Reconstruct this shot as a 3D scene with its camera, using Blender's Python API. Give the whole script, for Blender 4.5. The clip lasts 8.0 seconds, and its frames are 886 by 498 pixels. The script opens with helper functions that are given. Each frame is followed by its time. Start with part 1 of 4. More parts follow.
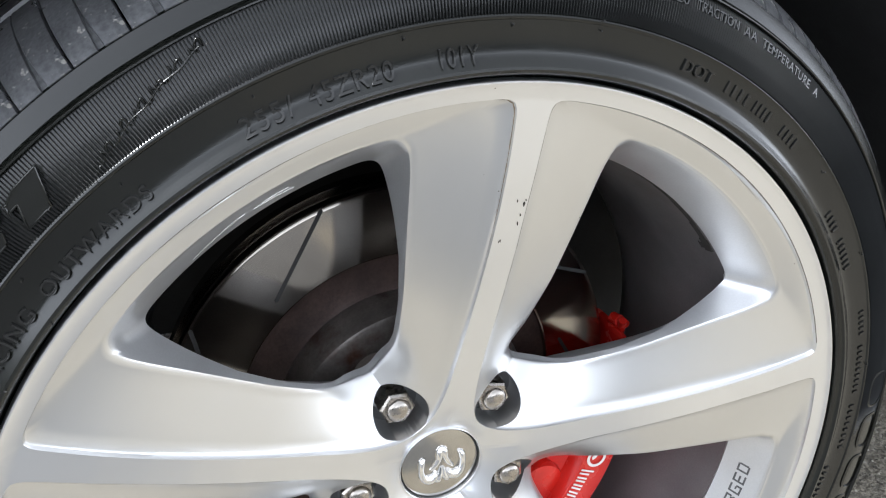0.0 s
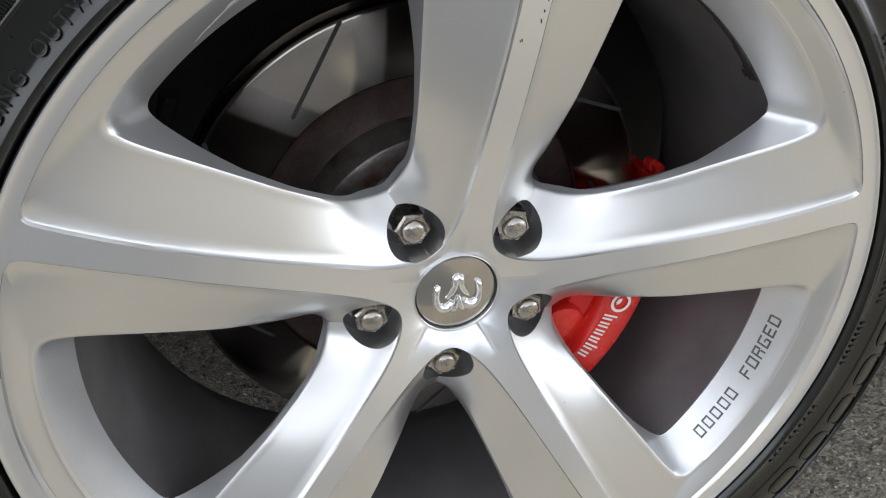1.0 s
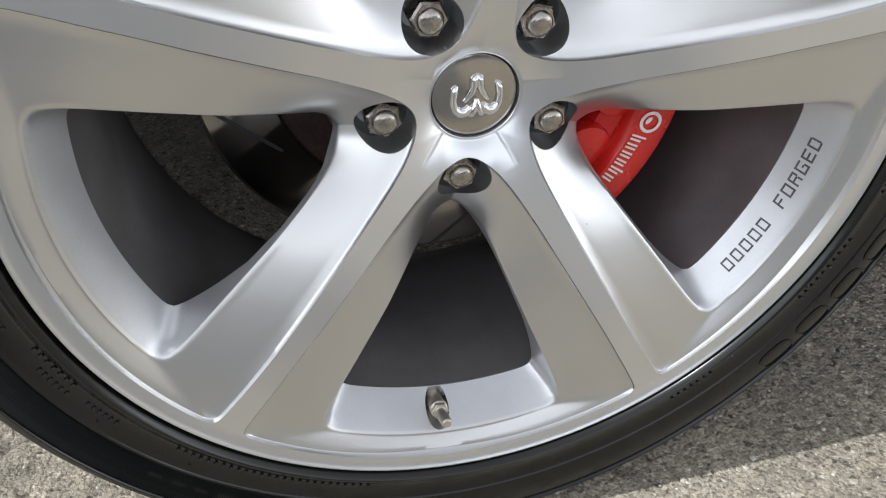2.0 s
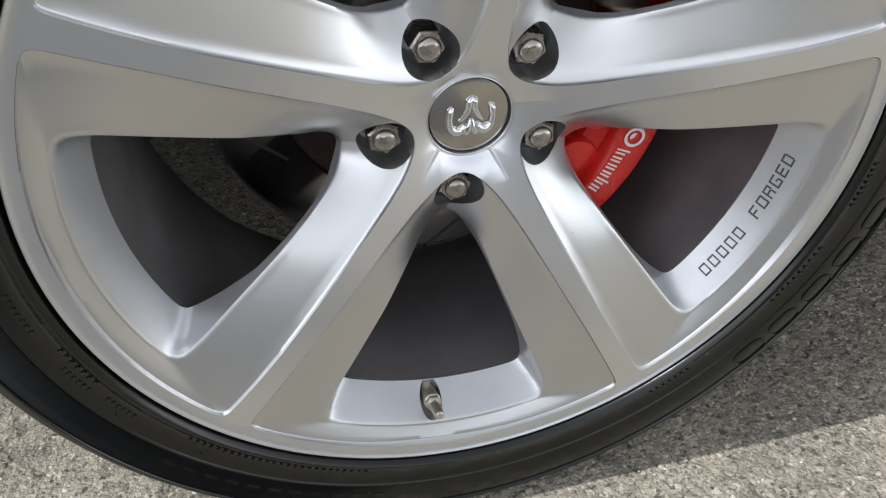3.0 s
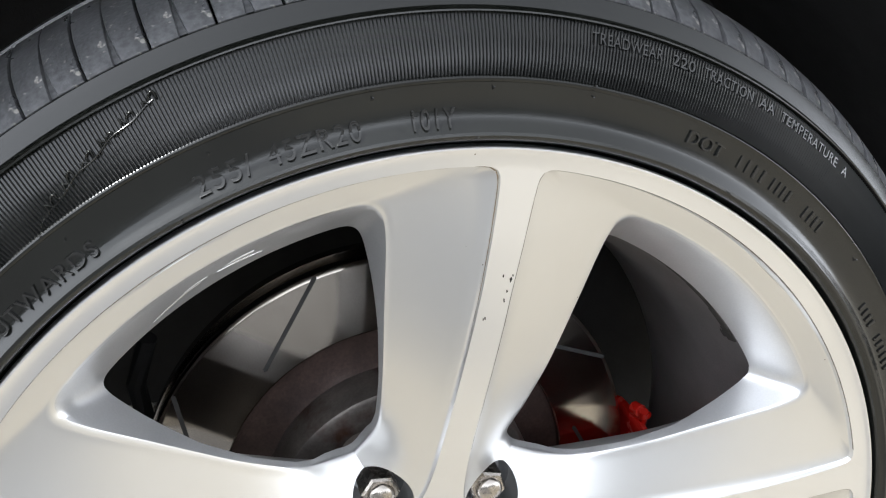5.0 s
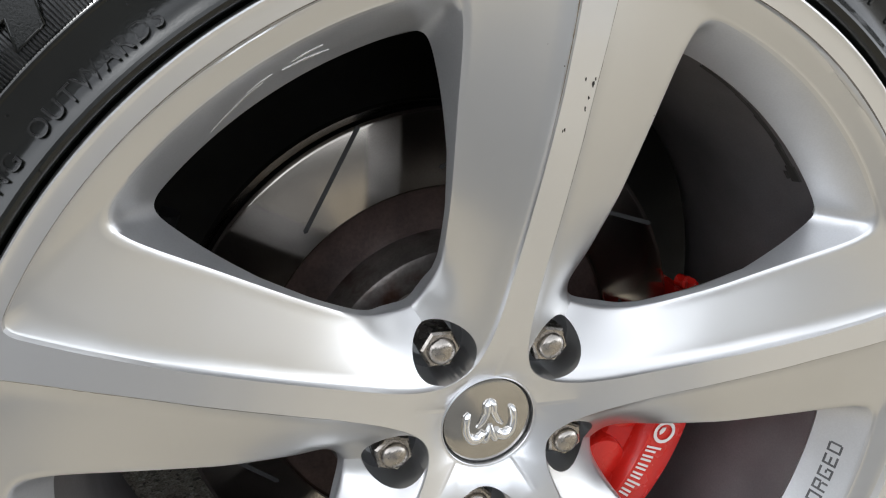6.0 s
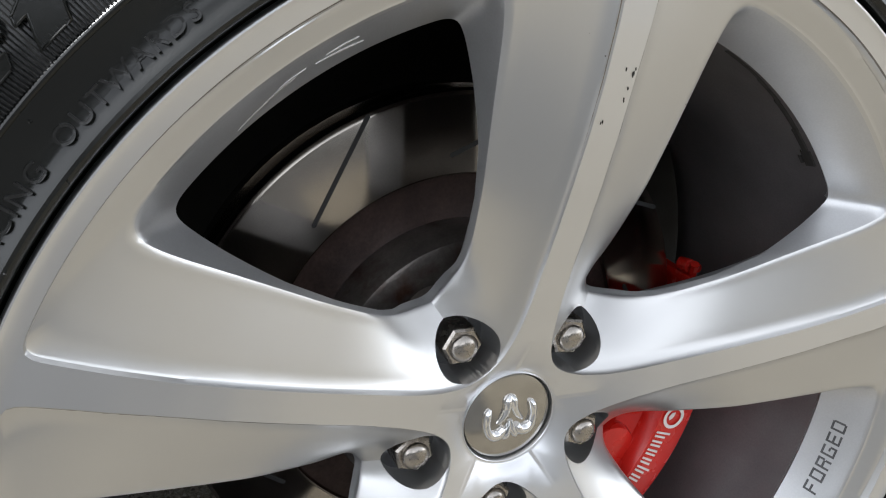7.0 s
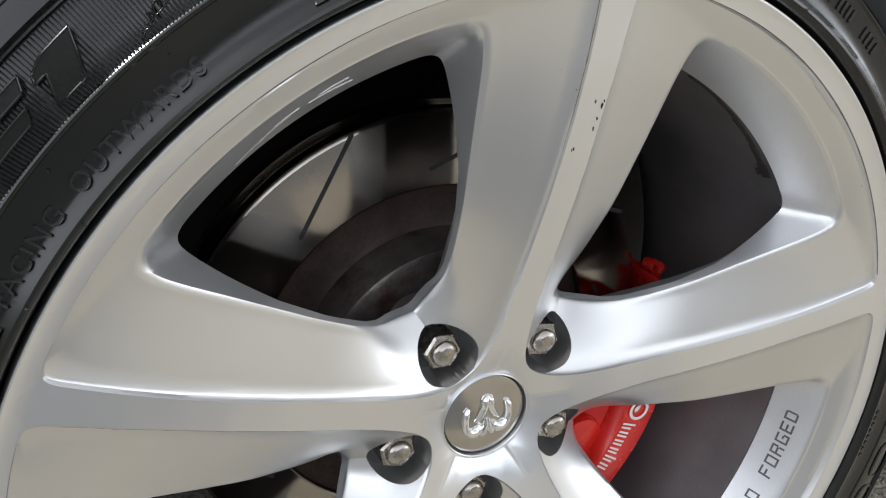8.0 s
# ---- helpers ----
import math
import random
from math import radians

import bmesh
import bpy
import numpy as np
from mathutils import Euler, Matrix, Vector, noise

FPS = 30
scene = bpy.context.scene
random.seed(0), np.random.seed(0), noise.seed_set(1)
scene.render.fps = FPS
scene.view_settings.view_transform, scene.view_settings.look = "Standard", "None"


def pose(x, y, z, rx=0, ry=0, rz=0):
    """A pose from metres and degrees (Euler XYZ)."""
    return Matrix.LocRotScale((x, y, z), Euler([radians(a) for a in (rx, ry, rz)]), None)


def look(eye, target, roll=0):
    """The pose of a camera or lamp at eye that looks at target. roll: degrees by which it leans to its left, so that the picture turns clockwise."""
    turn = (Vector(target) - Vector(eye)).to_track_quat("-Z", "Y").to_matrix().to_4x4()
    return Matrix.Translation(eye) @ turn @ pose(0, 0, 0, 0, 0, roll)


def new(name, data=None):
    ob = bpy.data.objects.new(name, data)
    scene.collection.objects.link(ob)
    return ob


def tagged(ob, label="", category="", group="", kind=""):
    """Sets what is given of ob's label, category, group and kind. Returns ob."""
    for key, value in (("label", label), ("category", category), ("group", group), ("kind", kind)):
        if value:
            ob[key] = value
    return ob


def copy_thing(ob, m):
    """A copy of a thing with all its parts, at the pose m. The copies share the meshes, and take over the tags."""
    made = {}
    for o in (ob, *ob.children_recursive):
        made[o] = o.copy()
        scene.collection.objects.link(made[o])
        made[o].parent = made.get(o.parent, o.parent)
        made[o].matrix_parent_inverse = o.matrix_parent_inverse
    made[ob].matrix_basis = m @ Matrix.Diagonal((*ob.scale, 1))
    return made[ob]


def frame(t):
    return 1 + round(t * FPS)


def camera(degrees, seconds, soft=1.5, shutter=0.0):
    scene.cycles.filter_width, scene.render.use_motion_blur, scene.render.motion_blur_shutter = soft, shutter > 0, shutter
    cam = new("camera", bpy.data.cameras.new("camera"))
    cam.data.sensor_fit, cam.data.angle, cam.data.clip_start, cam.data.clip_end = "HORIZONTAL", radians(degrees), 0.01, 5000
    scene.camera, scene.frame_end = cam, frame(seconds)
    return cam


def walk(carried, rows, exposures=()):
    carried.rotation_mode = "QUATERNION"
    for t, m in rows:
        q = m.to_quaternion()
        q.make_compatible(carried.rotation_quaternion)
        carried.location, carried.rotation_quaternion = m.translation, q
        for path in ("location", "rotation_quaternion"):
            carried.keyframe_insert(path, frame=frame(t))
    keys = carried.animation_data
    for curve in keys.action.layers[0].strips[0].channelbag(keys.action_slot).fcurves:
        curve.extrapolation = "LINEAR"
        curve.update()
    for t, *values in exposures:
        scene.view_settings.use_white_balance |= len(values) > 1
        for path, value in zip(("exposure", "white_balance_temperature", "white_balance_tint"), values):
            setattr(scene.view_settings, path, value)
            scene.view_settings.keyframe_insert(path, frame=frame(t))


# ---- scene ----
cam = camera(53.76, 8.0, 1.15)
PATH = [
    (0, (-0.1670, -0.4352, 0.7338), (0.1598, 0.4064, 0.3038), -0.10),
    (0.5, (-0.1577, -0.4493, 0.7165), (0.1201, 0.3820, 0.2351), 0.20),
    (1, (-0.1500, -0.4479, 0.6734), (0.1056, 0.3670, 0.1533), 0.29),
    (1.5, (-0.1404, -0.4525, 0.6242), (0.0865, 0.3428, 0.0621), 0.14),
    (1.7, (-0.1426, -0.4561, 0.5992), (0.0758, 0.3295, 0.0203), 0.07),
    (2.8, (-0.1596, -0.4614, 0.6174), (0.0563, 0.2740, -0.0250), 1.58),
    (3, (-0.1534, -0.4713, 0.6466), (0.0630, 0.2706, 0.0119), 1.52),
    (3.5, (-0.1330, -0.4691, 0.7116), (0.0934, 0.3121, 0.1300), 1.50),
    (4, (-0.1167, -0.4628, 0.7298), (0.1285, 0.3789, 0.2486), 1.42),
    (4.2, (-0.1034, -0.4520, 0.7322), (0.1415, 0.4054, 0.2796), 1.04),
    (5.3, (-0.1208, -0.4218, 0.7035), (0.1323, 0.4839, 0.3634), 0.25),
    (5.5, (-0.1336, -0.4221, 0.6671), (0.1111, 0.4840, 0.3219), -0.19),
    (6, (-0.1684, -0.4072, 0.6257), (0.1377, 0.4769, 0.2725), -0.29),
    (6.5, (-0.2016, -0.3770, 0.6298), (0.1591, 0.4757, 0.2520), 0.42),
    (7, (-0.2039, -0.3694, 0.6338), (0.1671, 0.4733, 0.2437), 0.30),
    (7.5, (-0.2329, -0.3727, 0.6482), (0.1537, 0.4553, 0.2419), 0.38),
    (8, (-0.2174, -0.3828, 0.6674), (0.1803, 0.4322, 0.2461), 0.87),
]
EXPOSURES = [(0, 1.68, 5850, 10), (0.5, 1.34, 5900, 10), (1, 1.10, 6050, 10), (1.5, 0.94, 6100, 10), (2.8, 0.66, 6000, 10), (3, 0.66, 6000, 10), (3.5, 0.73, 5850, 8), (4, 1.1, 5900, 9), (4.2, 1.25, 5950, 10),
             (5.3, 1.95, 6050, 10), (5.5, 1.75, 6050, 10), (6, 1.18, 6100, 10), (6.5, 0.93, 6050, 10), (7, 0.91, 6050, 10), (7.5, 0.94, 6050, 10), (8, 1.06, 6050, 10)]
walk(cam, [(t, look(eye, target, roll)) for t, eye, target, roll in PATH], EXPOSURES)

# ---------------------------------------------------------------- light
world = bpy.data.worlds.new("daylight")
scene.world = world
world.use_nodes = True
SUN_EL, SUN_AZ = 52.0, 269.0          # azimuth clockwise from +y
sky = world.node_tree.nodes.new("ShaderNodeTexSky")
sky.sky_type = "NISHITA"
sky.sun_disc = False
sky.sun_elevation = radians(SUN_EL)
sky.sun_rotation = radians(SUN_AZ)
sky.air_density, sky.dust_density = 1.0, 0.4
back = world.node_tree.nodes["Background"]
back.inputs["Strength"].default_value = 0.30
grey = world.node_tree.nodes.new("ShaderNodeRGBToBW")
haze = world.node_tree.nodes.new("ShaderNodeMix")      # thin high cloud whitens the blue
haze.data_type = "RGBA"
haze.inputs[0].default_value = 0.975
world.node_tree.links.new(sky.outputs["Color"], grey.inputs["Color"])
world.node_tree.links.new(sky.outputs["Color"], haze.inputs[6])
world.node_tree.links.new(grey.outputs["Val"], haze.inputs[7])
world.node_tree.links.new(haze.outputs[2], back.inputs["Color"])
sun = new("sun", bpy.data.lights.new("sun", "SUN"))
sun.data.energy, sun.data.angle, sun.data.color = 2.3, radians(0.5), (1.0, 0.965, 0.905)
_az, _el = radians(SUN_AZ), radians(SUN_EL)
SUN_FROM = Vector((math.sin(_az) * math.cos(_el), math.cos(_az) * math.cos(_el), math.sin(_el)))
sun.matrix_world = look(SUN_FROM * 8, (0, 0, 0))


# ---------------------------------------------------------------- materials
def material(name, base=(0.5, 0.5, 0.5), rough=0.5, metal=0.0, var=0.0, scale=40.0, fine=0.0, fine_scale=900.0,
             rough_var=0.0, bump=0.0, bump_scale=600.0, coat=0.0, spec=0.5, specks=0.0, second=None, second_at=0.55, second_soft=0.1, second_scale=30.0):
    """A surface with grain at two scales: broad tint (var), fine grain (fine), uneven gloss and small relief; second is a stain colour."""
    m = bpy.data.materials.new(name)
    m.use_nodes = True
    nt = m.node_tree
    b = nt.nodes["Principled BSDF"]
    b.inputs["Roughness"].default_value = rough
    b.inputs["Metallic"].default_value = metal
    b.inputs["Specular IOR Level"].default_value = spec
    b.inputs["Coat Weight"].default_value = coat
    b.inputs["Coat Roughness"].default_value = 0.12
    co = nt.nodes.new("ShaderNodeTexCoord")

    def tex(sc, detail=4.0):
        n = nt.nodes.new("ShaderNodeTexNoise")
        n.inputs["Scale"].default_value = sc
        n.inputs["Detail"].default_value = detail
        nt.links.new(co.outputs["Object"], n.inputs["Vector"])
        return n.outputs["Fac"]

    def span(fac, lo, hi, a=0.3, c=0.7):
        n = nt.nodes.new("ShaderNodeMapRange")
        n.inputs["From Min"].default_value, n.inputs["From Max"].default_value = a, c
        n.inputs["To Min"].default_value, n.inputs["To Max"].default_value = lo, hi
        nt.links.new(fac, n.inputs["Value"])
        return n.outputs["Result"]

    def times(col, fac):
        n = nt.nodes.new("ShaderNodeMix")
        n.data_type, n.blend_type = "RGBA", "MULTIPLY"
        n.inputs[0].default_value = 1.0
        nt.links.new(col, n.inputs[6])
        nt.links.new(fac, n.inputs[7])
        return n.outputs[2]

    rgb = nt.nodes.new("ShaderNodeRGB")
    rgb.outputs[0].default_value = (*base, 1)
    col = rgb.outputs[0]
    if second:
        n = nt.nodes.new("ShaderNodeMix")
        n.data_type = "RGBA"
        n.inputs[7].default_value = (*second, 1)
        nt.links.new(span(tex(second_scale, 8.0), 0, 1, second_at, second_at + second_soft), n.inputs[0])
        nt.links.new(col, n.inputs[6])
        col = n.outputs[2]
    if var:
        col = times(col, span(tex(scale), 1 - var, 1 + var))
    if fine:
        col = times(col, span(tex(fine_scale, 2.0), 1 - fine, 1 + fine))
    if specks:
        dots = nt.nodes.new("ShaderNodeTexVoronoi")
        dots.inputs["Scale"].default_value = 120.0
        nt.links.new(co.outputs["Object"], dots.inputs["Vector"])
        size = nt.nodes.new("ShaderNodeSeparateColor")
        nt.links.new(dots.outputs["Color"], size.inputs["Color"])
        limit = span(size.outputs[0], -0.02, specks, 0.80, 1.0)
        less = nt.nodes.new("ShaderNodeMath")
        less.operation = "LESS_THAN"
        nt.links.new(dots.outputs["Distance"], less.inputs[0])
        nt.links.new(limit, less.inputs[1])
        n = nt.nodes.new("ShaderNodeMix")
        n.data_type = "RGBA"
        n.inputs[7].default_value = (0.16, 0.14, 0.12, 1)
        nt.links.new(less.outputs[0], n.inputs[0])
        nt.links.new(col, n.inputs[6])
        col = n.outputs[2]
    nt.links.new(col, b.inputs["Base Color"])
    if rough_var:
        nt.links.new(span(tex(scale * 1.7), rough - rough_var, rough + rough_var), b.inputs["Roughness"])
    if bump:
        n = nt.nodes.new("ShaderNodeBump")
        n.inputs["Strength"].default_value = bump
        n.inputs["Distance"].default_value = 0.0006
        nt.links.new(tex(bump_scale, 3.0), n.inputs["Height"])
        nt.links.new(n.outputs["Normal"], b.inputs["Normal"])
    return m


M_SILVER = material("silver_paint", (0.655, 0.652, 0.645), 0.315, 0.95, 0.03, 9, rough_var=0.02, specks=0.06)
# the band's base is lightened, standing in for its brighter reflections
M_BAND = material("lightened_machined_aluminium", (0.76, 0.765, 0.778), 0.305, 0.97, 0.03, 9, rough_var=0.02, specks=0.05)
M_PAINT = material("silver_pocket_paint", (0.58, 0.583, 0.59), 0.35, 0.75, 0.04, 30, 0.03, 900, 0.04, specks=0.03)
M_BARREL = material("dusty_grey_barrel", (0.165, 0.155, 0.155), 0.46, 0.4, 0.25, 12, 0.08, 900, 0.1, 0.1, 500)
M_RUBBER = material("tyre_rubber", (0.0045, 0.0049, 0.0040), 0.22, 0.0, 0.30, 25, 0.12, 700, 0.04, 0.05, 900, spec=0.47)
M_SERRATED = material("matt_serrated_rubber", (0.0065, 0.007, 0.007), 0.46, 0.0, 0.25, 40, 0.1, 700, 0.06, spec=0.4)
_matt = M_SERRATED.node_tree.nodes["Principled BSDF"]
_matt.inputs["Sheen Weight"].default_value, _matt.inputs["Sheen Roughness"].default_value = 0.08, 0.4
M_TREAD = material("dusty_tread_rubber", (0.066, 0.067, 0.070), 0.34, 0.0, 0.35, 30, 0.3, 420, 0.1, 0.3, 500, second=(0.26, 0.25, 0.23), second_at=0.63, second_soft=0.06, second_scale=220)
M_LETTER = material("raised_rubber", (0.009, 0.009, 0.0085), 0.26, 0.0, 0.2, 60, 0.1, 900, 0.06, 0.1, 900)
M_NUT = material("stainless_nut", (0.40, 0.37, 0.335), 0.26, 1.0, 0.15, 120, 0.06, 900, 0.08)
M_CAP = material("satin_nickel", (0.46, 0.44, 0.405), 0.15, 1.0, 0.06, 60, 0.05, 1500, 0.05)
M_CHROME = material("chrome", (0.82, 0.82, 0.82), 0.08, 1.0)
M_BLACK = material("black_plastic", (0.012, 0.012, 0.013), 0.7, 0.0, 0.3, 20, 0.1, 300, 0.05, 0.3, 300)
M_DARK = material("dark_paint", (0.02, 0.02, 0.022), 0.25, 0.0, 0.1, 10, coat=0.6)
M_RING = material("dark_seam", (0.03, 0.03, 0.03), 0.6, 0.0, 0.2, 80)
M_DISC = material("polished_iron", (0.32, 0.295, 0.265), 0.125, 1.0, 0.10, 30, 0.05, 800)
_disc = M_DISC.node_tree.nodes["Principled BSDF"]         # turned on a lathe: gloss drawn out across the rings
_disc.inputs["Anisotropic"].default_value, _disc.inputs["Anisotropic Rotation"].default_value = 0.80, 0.25
_turn = M_DISC.node_tree.nodes.new("ShaderNodeTangent")
_turn.direction_type, _turn.axis = "RADIAL", "Y"
M_DISC.node_tree.links.new(_turn.outputs["Tangent"], _disc.inputs["Tangent"])
_ring = M_DISC.node_tree.nodes.new("ShaderNodeTexWave")
_ring.wave_type, _ring.rings_direction = "RINGS", "Y"
_ring.inputs["Scale"].default_value, _ring.inputs["Distortion"].default_value, _ring.inputs["Detail"].default_value, _ring.inputs["Detail Scale"].default_value = 380.0, 6.0, 3.0, 0.05
_co = M_DISC.node_tree.nodes.new("ShaderNodeTexCoord")
M_DISC.node_tree.links.new(_co.outputs["Object"], _ring.inputs["Vector"])
_bump = M_DISC.node_tree.nodes.new("ShaderNodeBump")
_bump.inputs["Strength"].default_value, _bump.inputs["Distance"].default_value = 0.02, 0.0004
M_DISC.node_tree.links.new(_ring.outputs["Fac"], _bump.inputs["Height"])
M_DISC.node_tree.links.new(_bump.outputs["Normal"], _disc.inputs["Normal"])
M_RUST = material("rusty_iron", (0.050, 0.031, 0.026), 0.6, 0.3, 0.35, 50, 0.2, 500, 0.1, 0.4, 400)
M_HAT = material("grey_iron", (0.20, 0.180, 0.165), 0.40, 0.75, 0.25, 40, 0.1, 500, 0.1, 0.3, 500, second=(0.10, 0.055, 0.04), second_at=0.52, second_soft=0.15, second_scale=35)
M_RED = material("red_caliper_paint", (0.55, 0.015, 0.009), 0.26, 0.0, 0.10, 30, 0.04, 900, 0.06, 0.04, 500, coat=0.12)
M_WHITE = material("white_print", (0.74, 0.70, 0.68), 0.5, 0.0, 0.06, 90)
M_INK = material("engraved_dark", (0.09, 0.09, 0.092), 0.5, 0.3, 0.3, 300, 0.2, 900)
M_CHIP = material("paint_chip", (0.018, 0.016, 0.014), 0.8, 0.0, 0.3, 300)
M_SCRATCH = material("bare_scratch", (0.72, 0.70, 0.66), 0.35, 0.6, 0.2, 500)
M_GRIME = material("brown_grime", (0.17, 0.13, 0.085), 0.8, 0.0, 0.3, 200)
M_SEAM = material("grey_brown_crease", (0.19, 0.17, 0.15), 0.7, 0.2, 0.3, 200)
M_BRASS = material("valve_metal", (0.52, 0.47, 0.40), 0.42, 0.8, 0.15, 150, 0.06, 900, 0.08)


M_DARK_PLASTER = material("dark_grey_render", (0.15, 0.155, 0.15), 0.85, 0.0, 0.15, 1.5, 0.1, 60, 0.0, 0.3, 80)
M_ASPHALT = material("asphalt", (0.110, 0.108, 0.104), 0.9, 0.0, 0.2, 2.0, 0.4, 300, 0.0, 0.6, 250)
M_BORE = material("dull_bore", (0.36, 0.365, 0.375), 0.40, 0.6, 0.15, 80, 0.05, 900)


def concrete():
    m = bpy.data.materials.new("exposed_aggregate_concrete")
    m.use_nodes = True
    nt = m.node_tree
    b = nt.nodes["Principled BSDF"]
    b.inputs["Roughness"].default_value = 0.88
    co = nt.nodes.new("ShaderNodeTexCoord")

    def voro(sc, feature="F1"):
        n = nt.nodes.new("ShaderNodeTexVoronoi")
        n.feature = feature
        n.inputs["Scale"].default_value = sc
        nt.links.new(co.outputs["Object"], n.inputs["Vector"])
        return n

    def noise_tex(sc, det=6.0):
        n = nt.nodes.new("ShaderNodeTexNoise")
        n.inputs["Scale"].default_value, n.inputs["Detail"].default_value = sc, det
        nt.links.new(co.outputs["Object"], n.inputs["Vector"])
        return n.outputs["Fac"]

    def ramp(fac, stops):
        n = nt.nodes.new("ShaderNodeValToRGB")
        e = n.color_ramp.elements
        while len(e) < len(stops):
            e.new(0.5)
        for k, (at, c) in zip(e, stops):
            k.position, k.color = at, (*c, 1)
        nt.links.new(fac, n.inputs["Fac"])
        return n.outputs["Color"]

    def mix(a, c, fac, mode="MIX"):
        n = nt.nodes.new("ShaderNodeMix")
        n.data_type, n.blend_type = "RGBA", mode
        if isinstance(fac, float):
            n.inputs[0].default_value = fac
        else:
            nt.links.new(fac, n.inputs[0])
        nt.links.new(a, n.inputs[6])
        nt.links.new(c, n.inputs[7])
        return n.outputs[2]

    cells = voro(215.0)
    sep = nt.nodes.new("ShaderNodeSeparateColor")
    nt.links.new(cells.outputs["Color"], sep.inputs["Color"])
    stones = ramp(sep.outputs[0], [(0.0, (0.05, 0.043, 0.035)), (0.10, (0.12, 0.105, 0.085)), (0.2, (0.26, 0.235, 0.195)), (0.75, (0.38, 0.345, 0.285)), (0.9, (0.50, 0.46, 0.39)), (1.0, (0.68, 0.64, 0.56))])
    mortar = ramp(noise_tex(340.0, 8.0), [(0.34, (0.07, 0.062, 0.05)), (0.44, (0.29, 0.265, 0.22)), (0.60, (0.47, 0.435, 0.365)), (0.70, (0.70, 0.66, 0.57))])
    big = voro(85.0)
    sep2 = nt.nodes.new("ShaderNodeSeparateColor")
    nt.links.new(big.outputs["Color"], sep2.inputs["Color"])
    pick = nt.nodes.new("ShaderNodeMapRange")
    pick.inputs["From Min"].default_value, pick.inputs["From Max"].default_value = 0.35, 0.65
    nt.links.new(noise_tex(125.0, 4.0), pick.inputs["Value"])
    edge = pick
    col = mix(mortar, stones, pick.outputs["Result"])
    tint = ramp(sep2.outputs[1], [(0.0, (0.66, 0.65, 0.64)), (0.3, (0.95, 0.94, 0.93)), (1.0, (1.10, 1.08, 1.05))])
    col = mix(col, tint, 1.0, "MULTIPLY")
    broad = ramp(noise_tex(7.0), [(0.3, (0.70, 0.695, 0.675)), (0.7, (0.94, 0.93, 0.885))])
    col = mix(col, broad, 1.0, "MULTIPLY")
    nt.links.new(col, b.inputs["Base Color"])
    bump = nt.nodes.new("ShaderNodeBump")
    bump.inputs["Strength"].default_value, bump.inputs["Distance"].default_value = 0.9, 0.0022
    add = nt.nodes.new("ShaderNodeMath")
    nt.links.new(edge.outputs["Result"], add.inputs[0])
    nt.links.new(noise_tex(290.0), add.inputs[1])
    nt.links.new(add.outputs[0], bump.inputs["Height"])
    nt.links.new(bump.outputs["Normal"], b.inputs["Normal"])
    return m


M_CONCRETE = concrete()


def chip_stone():
    m = bpy.data.materials.new("aggregate_chip")
    m.use_nodes = True
    nt = m.node_tree
    b = nt.nodes["Principled BSDF"]
    b.inputs["Roughness"].default_value = 0.8
    geo = nt.nodes.new("ShaderNodeNewGeometry")
    n = nt.nodes.new("ShaderNodeValToRGB")
    e = n.color_ramp.elements
    for _ in range(3):
        e.new(0.5)
    for k, (at, c) in zip(e, [(0.0, (0.09, 0.078, 0.062)), (0.25, (0.24, 0.215, 0.175)), (0.55, (0.36, 0.33, 0.275)), (0.85, (0.46, 0.43, 0.37)), (1.0, (0.64, 0.60, 0.53))]):
        k.position, k.color = at, (*c, 1)
    nt.links.new(geo.outputs["Random Per Island"], n.inputs["Fac"])
    nt.links.new(n.outputs["Color"], b.inputs["Base Color"])
    return m


M_STONE = chip_stone()

# ---------------------------------------------------------------- helpers
HUB_Z = 0.352
TOP_SPOKE = 83.0


def part(name, bm, mat, parent=None, label="", sharp=34.0, recalc=True):
    """Links a bmesh as one mesh object under its thing."""
    if recalc:
        bmesh.ops.recalc_face_normals(bm, faces=bm.faces)
    me = bpy.data.meshes.new(name)
    bm.to_mesh(me)
    bm.free()
    for m in mat if isinstance(mat, (list, tuple)) else [mat]:
        me.materials.append(m)
    me.polygons.foreach_set("use_smooth", [True] * len(me.polygons))
    me.set_sharp_from_angle(angle=radians(sharp))
    ob = new(name, me)
    if parent:
        ob.parent = parent
    if label:
        tagged(ob, label)
    return ob


def thing(name, loc, label, category, group="", kind=""):
    ob = new(name)
    ob.empty_display_size = 0.05
    ob.location = loc
    return tagged(ob, label, category, group, kind)


def polar(r, deg, y=0.0):
    a = radians(deg)
    return Vector((r * math.cos(a), y, r * math.sin(a)))


def revolve(bm, profile, n=180, closed=False, a0=0.0, a1=360.0):
    """A surface of revolution round the axle from (radius, y) pairs."""
    whole = abs(a1 - a0) >= 359.99
    cols = n if whole else n + 1
    rings = [[bm.verts.new(polar(r, a0 + (a1 - a0) * k / n, y)) for r, y in profile] for k in range(cols)]
    rows = len(profile)
    for k in range(n):
        a, b = rings[k], rings[(k + 1) % cols]
        for j in range(rows if closed else rows - 1):
            q = (a[j], a[(j + 1) % rows], b[(j + 1) % rows], b[j])
            bm.faces.new(q)
    return rings


def prism(bm, outline, lower, upper):
    """A solid between two maps of the same 2D outline."""
    lo = [bm.verts.new(lower(*p)) for p in outline]
    hi = [bm.verts.new(upper(*p)) for p in outline]
    n = len(outline)
    for k in range(n):
        bm.faces.new((lo[k], lo[(k + 1) % n], hi[(k + 1) % n], hi[k]))
    bm.faces.new(lo[::-1])
    bm.faces.new(hi)


